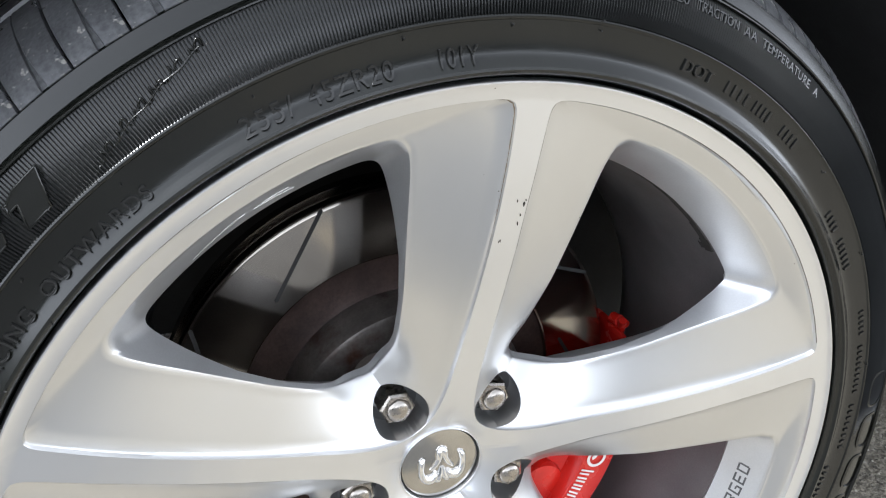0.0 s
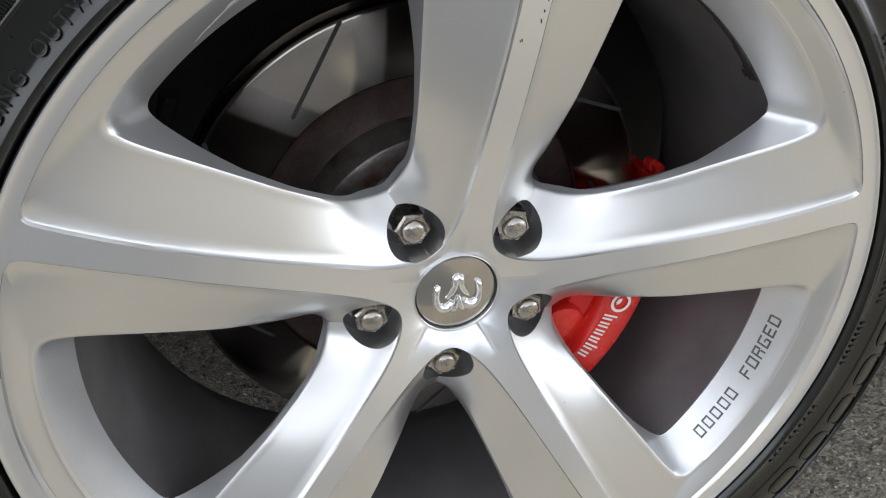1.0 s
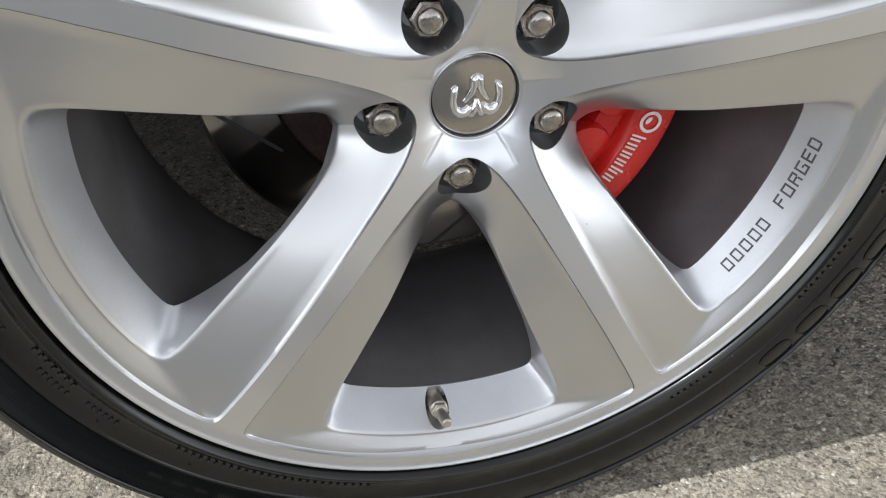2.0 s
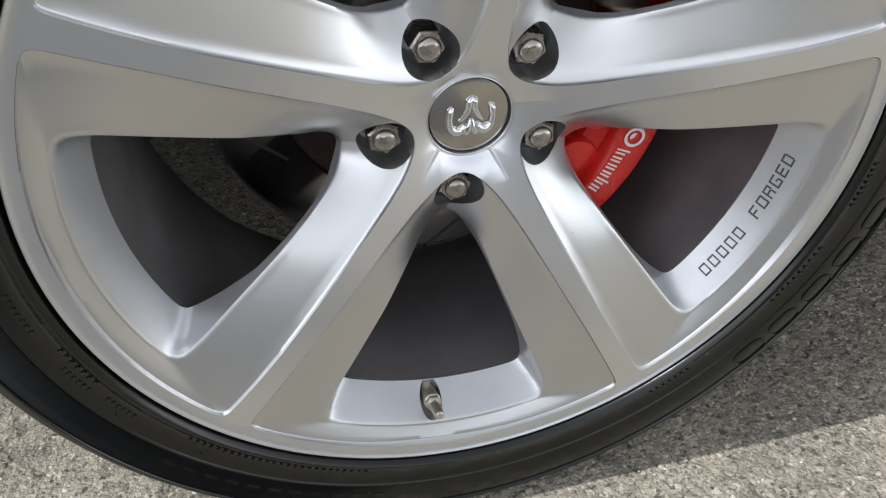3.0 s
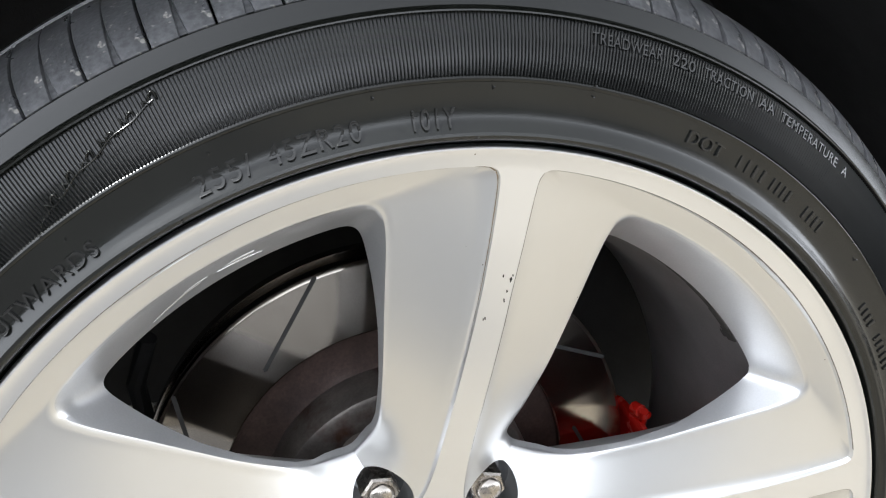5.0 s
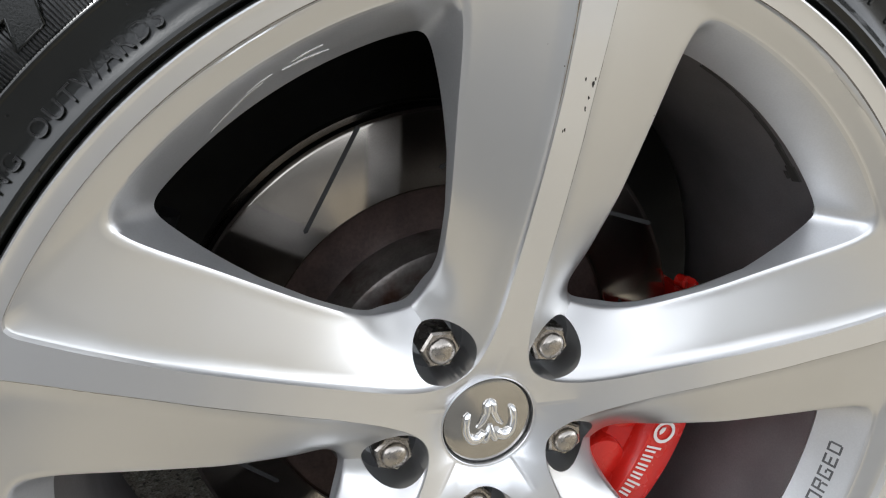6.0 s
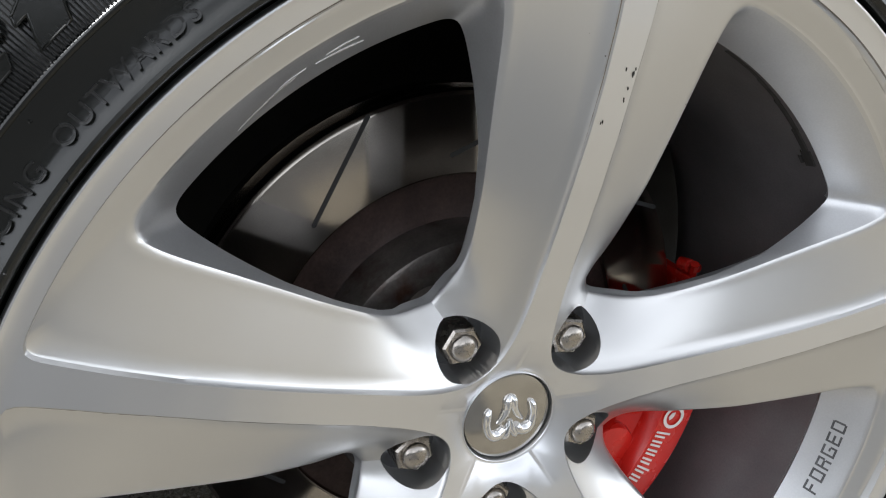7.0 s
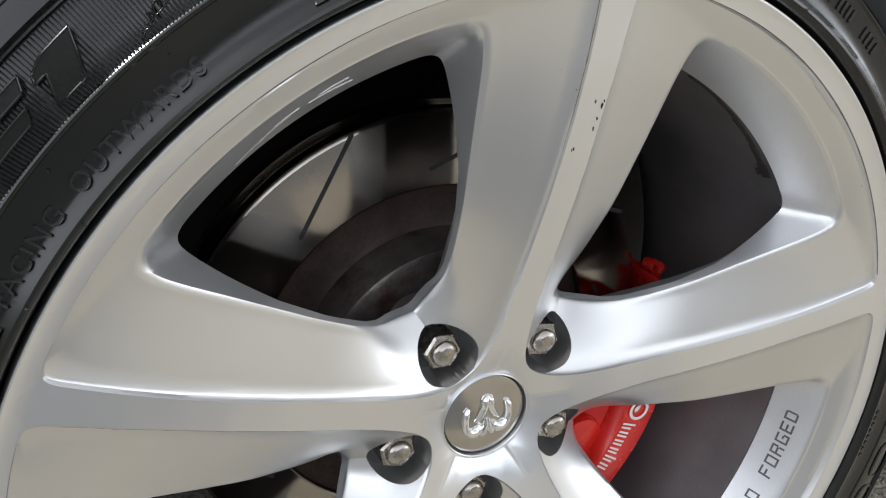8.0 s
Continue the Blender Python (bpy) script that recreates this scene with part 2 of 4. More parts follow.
def tube(bm, points, radius, sides=8):
    """A round rod along points."""
    rings = []
    for k, p in enumerate(points):
        d = (points[min(k + 1, len(points) - 1)] - points[max(k - 1, 0)]).normalized()
        side = d.cross(Vector((0.31, 0.2, 0.93))).normalized()
        up = d.cross(side)
        rings.append([bm.verts.new(p + radius * (math.cos(6.2832 * j / sides) * side + math.sin(6.2832 * j / sides) * up)) for j in range(sides)])
    for a, b in zip(rings, rings[1:]):
        for j in range(sides):
            bm.faces.new((a[j], a[(j + 1) % sides], b[(j + 1) % sides], b[j]))
    bm.faces.new(rings[0][::-1])
    bm.faces.new(rings[-1])


def lathe_on(bm, base, axis, profile, n=24, turn=0.0):
    """A turned solid on an axis: profile of (radius, distance along)."""
    axis = axis.normalized()
    side = axis.cross(Vector((0.13, 0.1, 1.0))).normalized()
    up = axis.cross(side)
    rings = []
    for r, h in profile:
        rings.append([bm.verts.new(base + axis * h + r * (math.cos(6.283185 * k / n + turn) * side + math.sin(6.283185 * k / n + turn) * up)) for k in range(n)])
    for a, b in zip(rings, rings[1:]):
        for k in range(n):
            bm.faces.new((a[k], a[(k + 1) % n], b[(k + 1) % n], b[k]))
    bm.faces.new(rings[0][::-1])
    bm.faces.new(rings[-1])


# ---------------------------------------------------------------- ground and car body
def build_ground():
    bm = bmesh.new()
    xs = [-60, -8, -1.5, -0.8, -0.4, 0, 0.4, 0.8, 1.5, 8, 60]
    grid = [[bm.verts.new((x, y, 0)) for x in xs] for y in xs]
    for a, b in zip(grid, grid[1:]):
        for k in range(len(xs) - 1):
            bm.faces.new((a[k], a[k + 1], b[k + 1], b[k]))
    ob = part("ground", bm, M_CONCRETE)
    return tagged(ob, "rough beige-grey exposed aggregate concrete driveway", "ground", kind="structure")


build_ground()


def build_unseen_walls():
    """Plain walls added unseen behind the viewer, to darken low reflections in the wheel."""
    for name, x0, x1, high in (("wall_southwest", -12.1, -2.5, 2.6), ("wall_south", -2.5, 2.0, 1.25), ("wall_southeast", 2.0, 8.0, 1.9)):
        bm = bmesh.new()
        mid = (x0 + x1) / 2
        for spot, size in (((mid, -9.1, high / 2), (x1 - x0, 0.2, high)), ((mid, -9.1, high + 0.03), (x1 - x0, 0.3, 0.06))):
            bmesh.ops.create_cube(bm, size=1.0, matrix=Matrix.LocRotScale(spot, None, size))
        tagged(part(name, bm, M_DARK_PLASTER), "unseen plain dark grey wall with a flat coping, added to darken reflections", "wall", kind="structure")
    bm = bmesh.new()
    for spot, size in (((-12.0, -1.0, 1.3), (0.2, 15.9, 2.6)), ((-12.0, -1.0, 2.63), (0.3, 15.9, 0.06))):
        bmesh.ops.create_cube(bm, size=1.0, matrix=Matrix.LocRotScale(spot, None, size))
    tagged(part("wall_west", bm, M_DARK_PLASTER), "unseen plain dark grey wall with a flat coping, added to darken reflections", "wall", kind="structure")


build_unseen_walls()


def build_unseen_asphalt():
    """Dark asphalt added round the concrete apron, unseen, to darken what the wheel reflects."""
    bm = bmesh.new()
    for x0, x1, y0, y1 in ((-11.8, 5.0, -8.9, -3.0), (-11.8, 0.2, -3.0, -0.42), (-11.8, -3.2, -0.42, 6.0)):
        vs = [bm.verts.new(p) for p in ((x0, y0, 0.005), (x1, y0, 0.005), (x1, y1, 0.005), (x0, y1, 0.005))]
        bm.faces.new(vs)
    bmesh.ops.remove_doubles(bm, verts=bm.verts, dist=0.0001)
    tagged(part("road", bm, M_ASPHALT), "unseen weathered grey asphalt, added to darken reflections", "asphalt", kind="structure")


build_unseen_asphalt()


def build_chips():
    """Small stones standing a little proud of the worn concrete round the tyre."""
    rng = random.Random(3)
    verts, faces = [], []
    for _ in range(9000):
        x, y = rng.uniform(-0.62, 0.75), rng.uniform(-0.48, 0.62)
        s = rng.uniform(0.0010, 0.0034) * (1.0 if rng.random() < 0.85 else 1.4)
        b = len(verts)
        turn = rng.uniform(0, 6.28)
        for k in range(5):
            t = turn + 1.2566 * k
            w = s * rng.uniform(0.65, 1.15)
            verts.append((x + w * math.cos(t), y + w * math.sin(t), -0.0004))
        verts.append((x + rng.uniform(-0.3, 0.3) * s, y + rng.uniform(-0.3, 0.3) * s, s * rng.uniform(0.25, 0.55)))
        faces += [(b + k, b + (k + 1) % 5, b + 5) for k in range(5)]
    me = bpy.data.meshes.new("stone_chips")
    me.from_pydata(verts, [], faces)
    me.materials.append(M_STONE)
    return tagged(new("gravel", me), "small beige and grey stone chips bedded in the concrete", "gravel", kind="stuff")


build_chips()


def build_car_body():
    car = thing("car_body", (0, 0, 0), "dark, mostly unseen car body with a black wheel arch over the wheel", "car")
    hub = Vector((0, 0, HUB_Z))
    bm = bmesh.new()
    revolve(bm, [(0.440, -0.035), (0.452, -0.035), (0.452, 0.34), (0.440, 0.34)], 48, True, -4, 184)
    bmesh.ops.translate(bm, verts=bm.verts, vec=hub)
    part("arch_liner", bm, M_BLACK, car, "black plastic wheel arch liner")
    # unseen fender sheet, added to keep the sun off the wheel
    bm = bmesh.new()
    n = 48
    pairs = []
    for k in range(n + 1):
        a = 184 - 188 * k / n
        inner = hub + polar(0.455, a)
        c, s = math.cos(radians(a)), math.sin(radians(a))
        reach = min(0.85 / max(abs(c), 1e-6), 0.66 / max(s, 0.05))
        outer = hub + Vector((reach * c, 0, max(reach * s, inner.z - HUB_Z)))
        pairs.append((inner, outer))
    sheet = []
    for y in (-0.05, -0.036):
        sheet.append([(bm.verts.new((i.x, y, i.z)), bm.verts.new((o.x, y + 0.02, o.z))) for i, o in pairs])
    f, g = sheet
    for k in range(n):
        bm.faces.new((f[k][0], f[k][1], f[k + 1][1], f[k + 1][0]))
        bm.faces.new((g[k][0], g[k + 1][0], g[k + 1][1], g[k][1]))
        bm.faces.new((f[k][0], f[k + 1][0], g[k + 1][0], g[k][0]))
        bm.faces.new((f[k][1], g[k][1], g[k + 1][1], f[k + 1][1]))
    part("fender_panel", bm, M_DARK, car, "unseen dark glossy fender panel, added to block the sun")
    # block added behind the wheel to shade the ground there
    bm = bmesh.new()
    bmesh.ops.create_cube(bm, size=1.0)
    bmesh.ops.transform(bm, verts=bm.verts, matrix=Matrix.LocRotScale((0.5, 1.15, 0.55), None, (3.0, 1.0, 0.90)))
    bmesh.ops.bevel(bm, geom=bm.edges[:], offset=0.04, segments=2, affect="EDGES")
    part("underbody", bm, M_BLACK, car, "dark underside of the car behind the wheel, added to shade the ground")
    # added blocks that stop sun and sky, so ground and openings stay dark
    for name, mid, size, label in (("bumper_corner", (-0.78, 0.66, 0.575), (0.36, 0.82, 0.85), "unseen dark bumper corner, added ahead of the wheel to block the sun"), ("splash_panel", (0.38, 0.27, 0.42), (0.52, 0.02, 0.78), "black panel added behind the wheel to keep its openings dark"), ("front_splash_panel", (-0.49, 0.53, 0.43), (0.02, 0.54, 0.72), "unseen black panel, added ahead of the wheel to block sky light"), ("rocker_panel", (1.45, 0.55, 0.56), (1.6, 0.92, 0.80), "unseen dark sill and door bottom, added to block sky light"), ("hood", (0.75, 0.90, 1.02), (3.4, 1.84, 0.05), "unseen dark hood, added above the wheel arch to block the sun")):
        bm = bmesh.new()
        bmesh.ops.create_cube(bm, size=1.0)
        bmesh.ops.transform(bm, verts=bm.verts, matrix=Matrix.LocRotScale(mid, None, size))
        bmesh.ops.bevel(bm, geom=bm.edges[:], offset=0.02, segments=3, affect="EDGES")
        part(name, bm, M_BLACK if name.endswith("splash_panel") else M_DARK, car, label)
    return car


build_car_body()

# ---------------------------------------------------------------- alloy wheel
FLAT_R = 0.2721


# height of the machined band from the hub out to the rolled lip, its corners eased
_R = np.arange(0.026, 0.2760, 0.0002)
_Y = np.interp(_R, [0.030, 0.036, 0.045, 0.060, 0.080, 0.100, 0.125, 0.150, 0.175, 0.200, 0.225, 0.250, 0.2632, 0.2680, 0.2700, 0.2711, 0.2721],
               [0.0, -0.0042, -0.0082, -0.0130, -0.0182, -0.0230, -0.0298, -0.0360, -0.0415, -0.0458, -0.0494, -0.0517, -0.0528, -0.0542, -0.0550, -0.0556, -0.0564])
_W = np.hanning(13)[1:-1]
_Y = np.convolve(np.pad(_Y, 5, mode="edge"), _W / _W.sum(), "valid")


def ridge_y(r):
    """Height of the machined band along a spoke, from the hub to the lip."""
    return float(np.interp(r, _R, _Y))


def edge_y(r):
    return float(np.interp(r, [0.080, 0.088, 0.095, 0.103, 0.115, 0.150, 0.245], [0.0165, 0.0140, 0.0090, 0.0010, -0.0065, -0.020, -0.042]))


AX = np.array([math.cos(radians(36)), math.sin(radians(36))])
BX = np.array([math.sin(radians(36)), -math.cos(radians(36))])


def spoke_xy(s, d):
    return s * AX + d * BX


def rounded(pts, corner, width, n1, n2):
    """Resamples half an opening's outline, its corner eased over width, into n1 + n2 steps."""
    pts = np.array(pts, float)
    corner = np.array(corner, float)
    mirror = pts * (1, -1)
    line = np.concatenate([mirror[::-1][:-1], pts, mirror[::-1][1:]])
    seg = np.r_[0, np.cumsum(np.hypot(*np.diff(line, axis=0).T))]
    m = int(seg[-1] / 0.0005)
    at = np.linspace(0, seg[-1], m)
    dense = np.c_[np.interp(at, seg, line[:, 0]), np.interp(at, seg, line[:, 1])]
    k = max(3, int(width / 0.0005) | 1)
    ker = np.hanning(k + 2)[1:-1]
    ker /= ker.sum()
    pad = np.pad(dense, ((k // 2, k // 2), (0, 0)), mode="edge")
    soft = np.c_[np.convolve(pad[:, 0], ker, "valid"), np.convolve(pad[:, 1], ker, "valid")]
    start = np.searchsorted(at, seg[len(pts) - 1])
    stop = np.searchsorted(at, seg[2 * len(pts) - 2])
    half = soft[start:stop + 1].copy()
    half[0, 1] = half[-1, 1] = 0.0
    length = np.r_[0, np.cumsum(np.hypot(*np.diff(half, axis=0).T))]
    c = length[np.argmin(np.hypot(*(half - corner).T))]
    want = np.r_[np.linspace(0, c, n1 + 1), np.linspace(c, length[-1], n2 + 1)[1:]]
    return np.c_[np.interp(want, length, half[:, 0]), np.interp(want, length, half[:, 1])]


def arc(r, a0, a1, n=40):
    a = np.radians(np.linspace(a0, a1, n))
    return list(np.c_[r * np.cos(a), r * np.sin(a)])


def build_rim(wheel):
    n1, n2 = 44, 72
    band = [(0.240, 0.0086), (0.200, 0.0077), (0.150, 0.0081), (0.100, 0.0086), (0.075, 0.0095), (0.060, 0.0110), (0.050, 0.0129), (0.043, 0.0151), (0.037, 0.0180), (0.0330, 0.0210)]
    cp = spoke_xy(0.2628, 0.0098)
    ang_p = math.degrees(math.atan2(cp[1], cp[0]))
    P = rounded(arc(0.2632, 0, ang_p) + [spoke_xy(*q) for q in band] + [(0.0385, 0.0)], cp, 0.026, n1, n2)
    side = [(0.222, 0.0572), (0.194, 0.0540), (0.163, 0.0500), (0.128, 0.0452), (0.105, 0.0420), (0.092, 0.0411), (0.082, 0.0421), (0.074, 0.0450)]
    ce = spoke_xy(0.2392, 0.0612)
    ang_e = math.degrees(math.atan2(ce[1], ce[0]))
    E = rounded(arc(0.2495, 0, ang_e) + [spoke_xy(*q) for q in side] + [(0.0825, 0.0)], ce, 0.026, n1, n2)
    deep = [(0.205, 0.0612), (0.194, 0.0580), (0.180, 0.0548), (0.163, 0.0518), (0.128, 0.0466), (0.106, 0.0437), (0.093, 0.0431), (0.087, 0.0436)]
    cd = spoke_xy(0.2200, 0.0665)
    ang_d = math.degrees(math.atan2(cd[1], cd[0]))
    D = rounded(arc(0.2310, 0, ang_d) + [spoke_xy(*q) for q in deep] + [(0.0842, 0.0)], cd, 0.034, n1, n2)
    extra = 9                                  # columns that fan out where a band runs into the lip
    P, E, D = (np.insert(c, [n1] * extra, c[n1], axis=0) for c in (P, E, D))
    n2 += extra
    n = n1 + n2
    sa = P @ AX
    hub_from = next(i for i in range(n + 1) if i > n1 and sa[i] < 0.050)
    Q = np.zeros_like(P)
    for i in range(n + 1):
        if i <= n1:
            a = radians(36.0 * i / n1)
            Q[i] = FLAT_R * np.array([math.cos(a), math.sin(a)])
        elif i <= n1 + extra:
            Q[i] = np.interp(i - n1, [0, 2, 4, 6, extra], [FLAT_R, 0.2712, 0.2700, 0.2680, sa[n1]]) * AX
        elif i < hub_from:
            Q[i] = sa[i] * AX
        else:
            a = radians(36.0 * (n - i) / (n - hub_from))
            Q[i] = 0.0290 * np.array([math.cos(a), math.sin(a)])
    columns = []
    for i in range(n + 1):
        col = []
        p, q, e, d = P[i], Q[i], E[i], D[i]
        for f in (0.0, 0.06, 0.12, 0.18, 0.26, 0.5, 0.75, 0.92, 1.0):
            w = q + (p - q) * f
            r = float(np.hypot(*w))
            col.append((w[0], ridge_y(r), w[1]))
        yp, ye = ridge_y(float(np.hypot(*p))), edge_y(float(np.hypot(*e)))
        gap = float(np.hypot(*(e - p)))
        fall = 1 + 0.5 * min(max((0.113 - float(np.hypot(*e))) / 0.022, 0.0), 1.0)      # near the hub the face stays flat, then falls to the saddle
        steps = [(0.0004, 0.30), (0.0011, 0.95), (0.0023, 1.20)]
        drop = 0.0020
        for far, share in steps:
            v = far / gap
            w = p + (e - p) * v
            col.append((w[0], yp + (ye - yp) * v ** fall + drop * share, w[1]))
        for v in (0.2, 0.36, 0.52, 0.68, 0.82, 0.92):
            w = p + (e - p) * v
            col.append((w[0], yp + (ye - yp) * v ** fall + drop * 1.15 * (1 - v) ** 0.8, w[1]))
        re, rd = float(np.hypot(*e)), float(np.hypot(*d))
        depth = 0.028 if i <= n1 else float(np.interp(d @ AX, [0.085, 0.128, 0.163, 0.194, 0.215], [0.006, 0.006, 0.009, 0.020, 0.028]))
        yd = ye + depth
        bulge = 1.08
        # rounded edge into the wall
        out = (p - e) / max(gap, 1e-6)
        wall = (d - e)
        near = min(0.0016, 0.05 * gap)
        col.append((e[0] + out[0] * near, ye + (yp - ye) * fall * near / gap, e[1] + out[1] * near))
        for f in (0.05, 0.18, 0.34, 0.5, 0.66, 0.82, 0.93, 1.0):
            w = e + wall * f
            col.append((w[0], ye + (yd - ye) * f ** bulge, w[1]))
        # underside
        yb = ridge_y(float(np.hypot(*p))) + 0.052
        back = d + (e - d) * 0.25 if i <= n1 else e + (p - e) * 0.10
        col.append((back[0], yd + 0.008, back[1]))
        if i <= n1:
            k = 0.2525 / float(np.hypot(*p))
            col.append((p[0] * k, -0.012, p[1] * k))
            k = 0.2640 / FLAT_R
            col.append((q[0] * k, -0.043, q[1] * k))
            for r, y in ((0.2731, -0.0485), (0.2736, -0.0542), (0.2734, -0.0556), (0.2729, -0.0562)):
                col.append((q[0] * r / FLAT_R, y, q[1] * r / FLAT_R))
        else:
            mid = (p + d) / 2
            col.append((mid[0], yb, mid[1]))
            col.append(((q[0] * 0.7 + p[0] * 0.3), yb, (q[1] * 0.7 + p[1] * 0.3)))
            col += [(q[0], yb, q[1])] * 4
        columns.append(col)
    m = len(columns[0])
    grid = np.array(columns)
    keep = [i for i in range(n + 1) if not n1 < i <= n1 + extra]
    soft = grid[keep]
    for _ in range(14):
        for j in range(12, 21):
            line = soft[:, j]
            soft[1:-1, j] = 0.25 * line[:-2] + 0.5 * line[1:-1] + 0.25 * line[2:]
    grid[keep] = soft
    grid[n1 + 1:n1 + extra + 1, 12:21] = grid[n1, 12:21]
    columns = [[tuple(p) for p in col] for col in grid.tolist()]
    bm = bmesh.new()
    for k in range(5):
        c = radians(TOP_SPOKE + 36 + 72 * k)
        cc, ss = math.cos(c), math.sin(c)
        for sgn in (1, -1):
            rows = []
            for col in columns:
                rows.append([bm.verts.new((x * cc - sgn * z * ss, y, x * ss + sgn * z * cc)) for x, y, z in col])
            for i in range(n):
                for j in range(m):
                    jj = (j + 1) % m
                    if (j == m - 1 and n1 <= i < hub_from) or (m - 5 < j < m - 1 and i >= n1):
                        continue
                    quad = [rows[i][j], rows[i][jj], rows[i + 1][jj], rows[i + 1][j]]
                    if sgn < 0:
                        quad.reverse()
                    f = bm.faces.new(quad)
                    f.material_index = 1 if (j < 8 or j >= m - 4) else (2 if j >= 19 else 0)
    bmesh.ops.remove_doubles(bm, verts=bm.verts, dist=0.00004)
    bmesh.ops.dissolve_degenerate(bm, dist=0.00001, edges=bm.edges)
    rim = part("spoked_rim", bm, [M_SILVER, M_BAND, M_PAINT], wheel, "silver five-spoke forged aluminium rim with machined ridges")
    # round bores for the nuts and the valve
    cut = bmesh.new()
    for k in range(5):
        base = polar(0.0578, TOP_SPOKE + 36 + 72 * k, -0.06)
        lathe_on(cut, base, Vector((0, 1, 0)), [(0.0183, 0.0), (0.0174, 0.100)], 48)
    v0 = polar(0.2405, 262.6, -0.0440)
    v1 = polar(0.2385, 262.6, -0.010)
    lathe_on(cut, v0, v1 - v0, [(0.0088, -0.006), (0.0088, 0.030)], 32)
    bmesh.ops.recalc_face_normals(cut, faces=cut.faces)
    me = bpy.data.meshes.new("bores")
    cut.to_mesh(me)
    cut.free()
    tool = new("bores", me)
    tool.parent = wheel
    mod = rim.modifiers.new("bores", "BOOLEAN")
    mod.operation, mod.solver, mod.object = "DIFFERENCE", "EXACT", tool
    bpy.context.view_layer.update()
    done = bpy.data.meshes.new_from_object(rim.evaluated_get(bpy.context.evaluated_depsgraph_get()))
    rim.modifiers.remove(mod)
    rim.data = done
    done.name = "spoked_rim"
    done.set_sharp_from_angle(angle=radians(30))
    bpy.data.objects.remove(tool)
    # cups behind the bores
    for k in range(5):
        cup = bmesh.new()
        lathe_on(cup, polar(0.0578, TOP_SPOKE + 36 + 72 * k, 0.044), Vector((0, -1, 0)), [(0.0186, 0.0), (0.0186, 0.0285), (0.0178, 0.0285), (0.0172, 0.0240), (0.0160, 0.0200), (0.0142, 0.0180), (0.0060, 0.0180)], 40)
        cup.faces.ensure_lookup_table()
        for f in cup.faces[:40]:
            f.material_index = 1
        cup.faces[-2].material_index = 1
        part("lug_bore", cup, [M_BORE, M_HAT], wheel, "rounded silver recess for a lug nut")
    # brown grime along one edge of the top spoke's ridge
    c = radians(TOP_SPOKE + 36)
    cc, ss = math.cos(c), math.sin(c)
    bm = bmesh.new()
    rows = []
    rng = random.Random(8)
    for i in range(n1 - 3, n1 + 40):
        p, e = P[i], E[i]
        d = (e - p) / float(np.hypot(*(e - p)))
        y = ridge_y(float(np.hypot(*p))) + 0.0015
        thick = 0.0009 * (1 - max(0, i - n1) / 42) * rng.uniform(0.6, 1.1)
        row = []
        for far, up in ((0.0002, 0.0), (0.0006 + thick, 0.0004)):
            w = p + d * far
            row.append(bm.verts.new((w[0] * cc + w[1] * ss, y - 0.0002 + up - 0.0004, w[0] * ss - w[1] * cc)))
        rows.append(row)
    for r0, r1 in zip(rows, rows[1:]):
        bm.faces.new((r0[0], r0[1], r1[1], r1[0]))
    part("grime_line", bm, M_GRIME, wheel, "thin brown grime along a ridge edge")
    # crease shade and dirt, a fine dark painted line along each ridge's lower edge
    for k, sg, i0, i1 in ((4, 1, n1 + 8, hub_from - 12), (1, -1, n1 + 8, hub_from - 12), (2, -1, n1 + 8, hub_from - 12), (2, 1, n1 + 8, hub_from - 12), (3, 1, n1 + 8, hub_from - 12),
                          (0, 1, 0, n1 - 1), (0, -1, 0, n1 - 6), (4, 1, 0, n1 - 1), (4, -1, 0, n1 - 1), (1, -1, n1 - 20, n1 - 1)):
        c = radians(TOP_SPOKE + 36 + 72 * k)
        cc, ss = math.cos(c), math.sin(c)
        bm = bmesh.new()
        rows = []
        for i in range(i0, i1):
            p, e = P[i], E[i]
            d = (e - p) / float(np.hypot(*(e - p)))
            y = ridge_y(float(np.hypot(*p)))
            thick = 0.0004 * rng.uniform(0.55, 1.1)
            row = []
            for far, up in ((0.0001, -0.0001), (0.0004 + thick, 0.0006)):
                w = p + d * far
                row.append(bm.verts.new((w[0] * cc - sg * w[1] * ss, y + up, w[0] * ss + sg * w[1] * cc)))
            rows.append(row)
        for r0, r1 in zip(rows, rows[1:]):
            bm.faces.new((r0[0], r0[1], r1[1], r1[0]))
        part("dirt_line", bm, M_SEAM, wheel, "fine grey-brown line of painted crease shade and dirt along a ridge edge")
    return rim


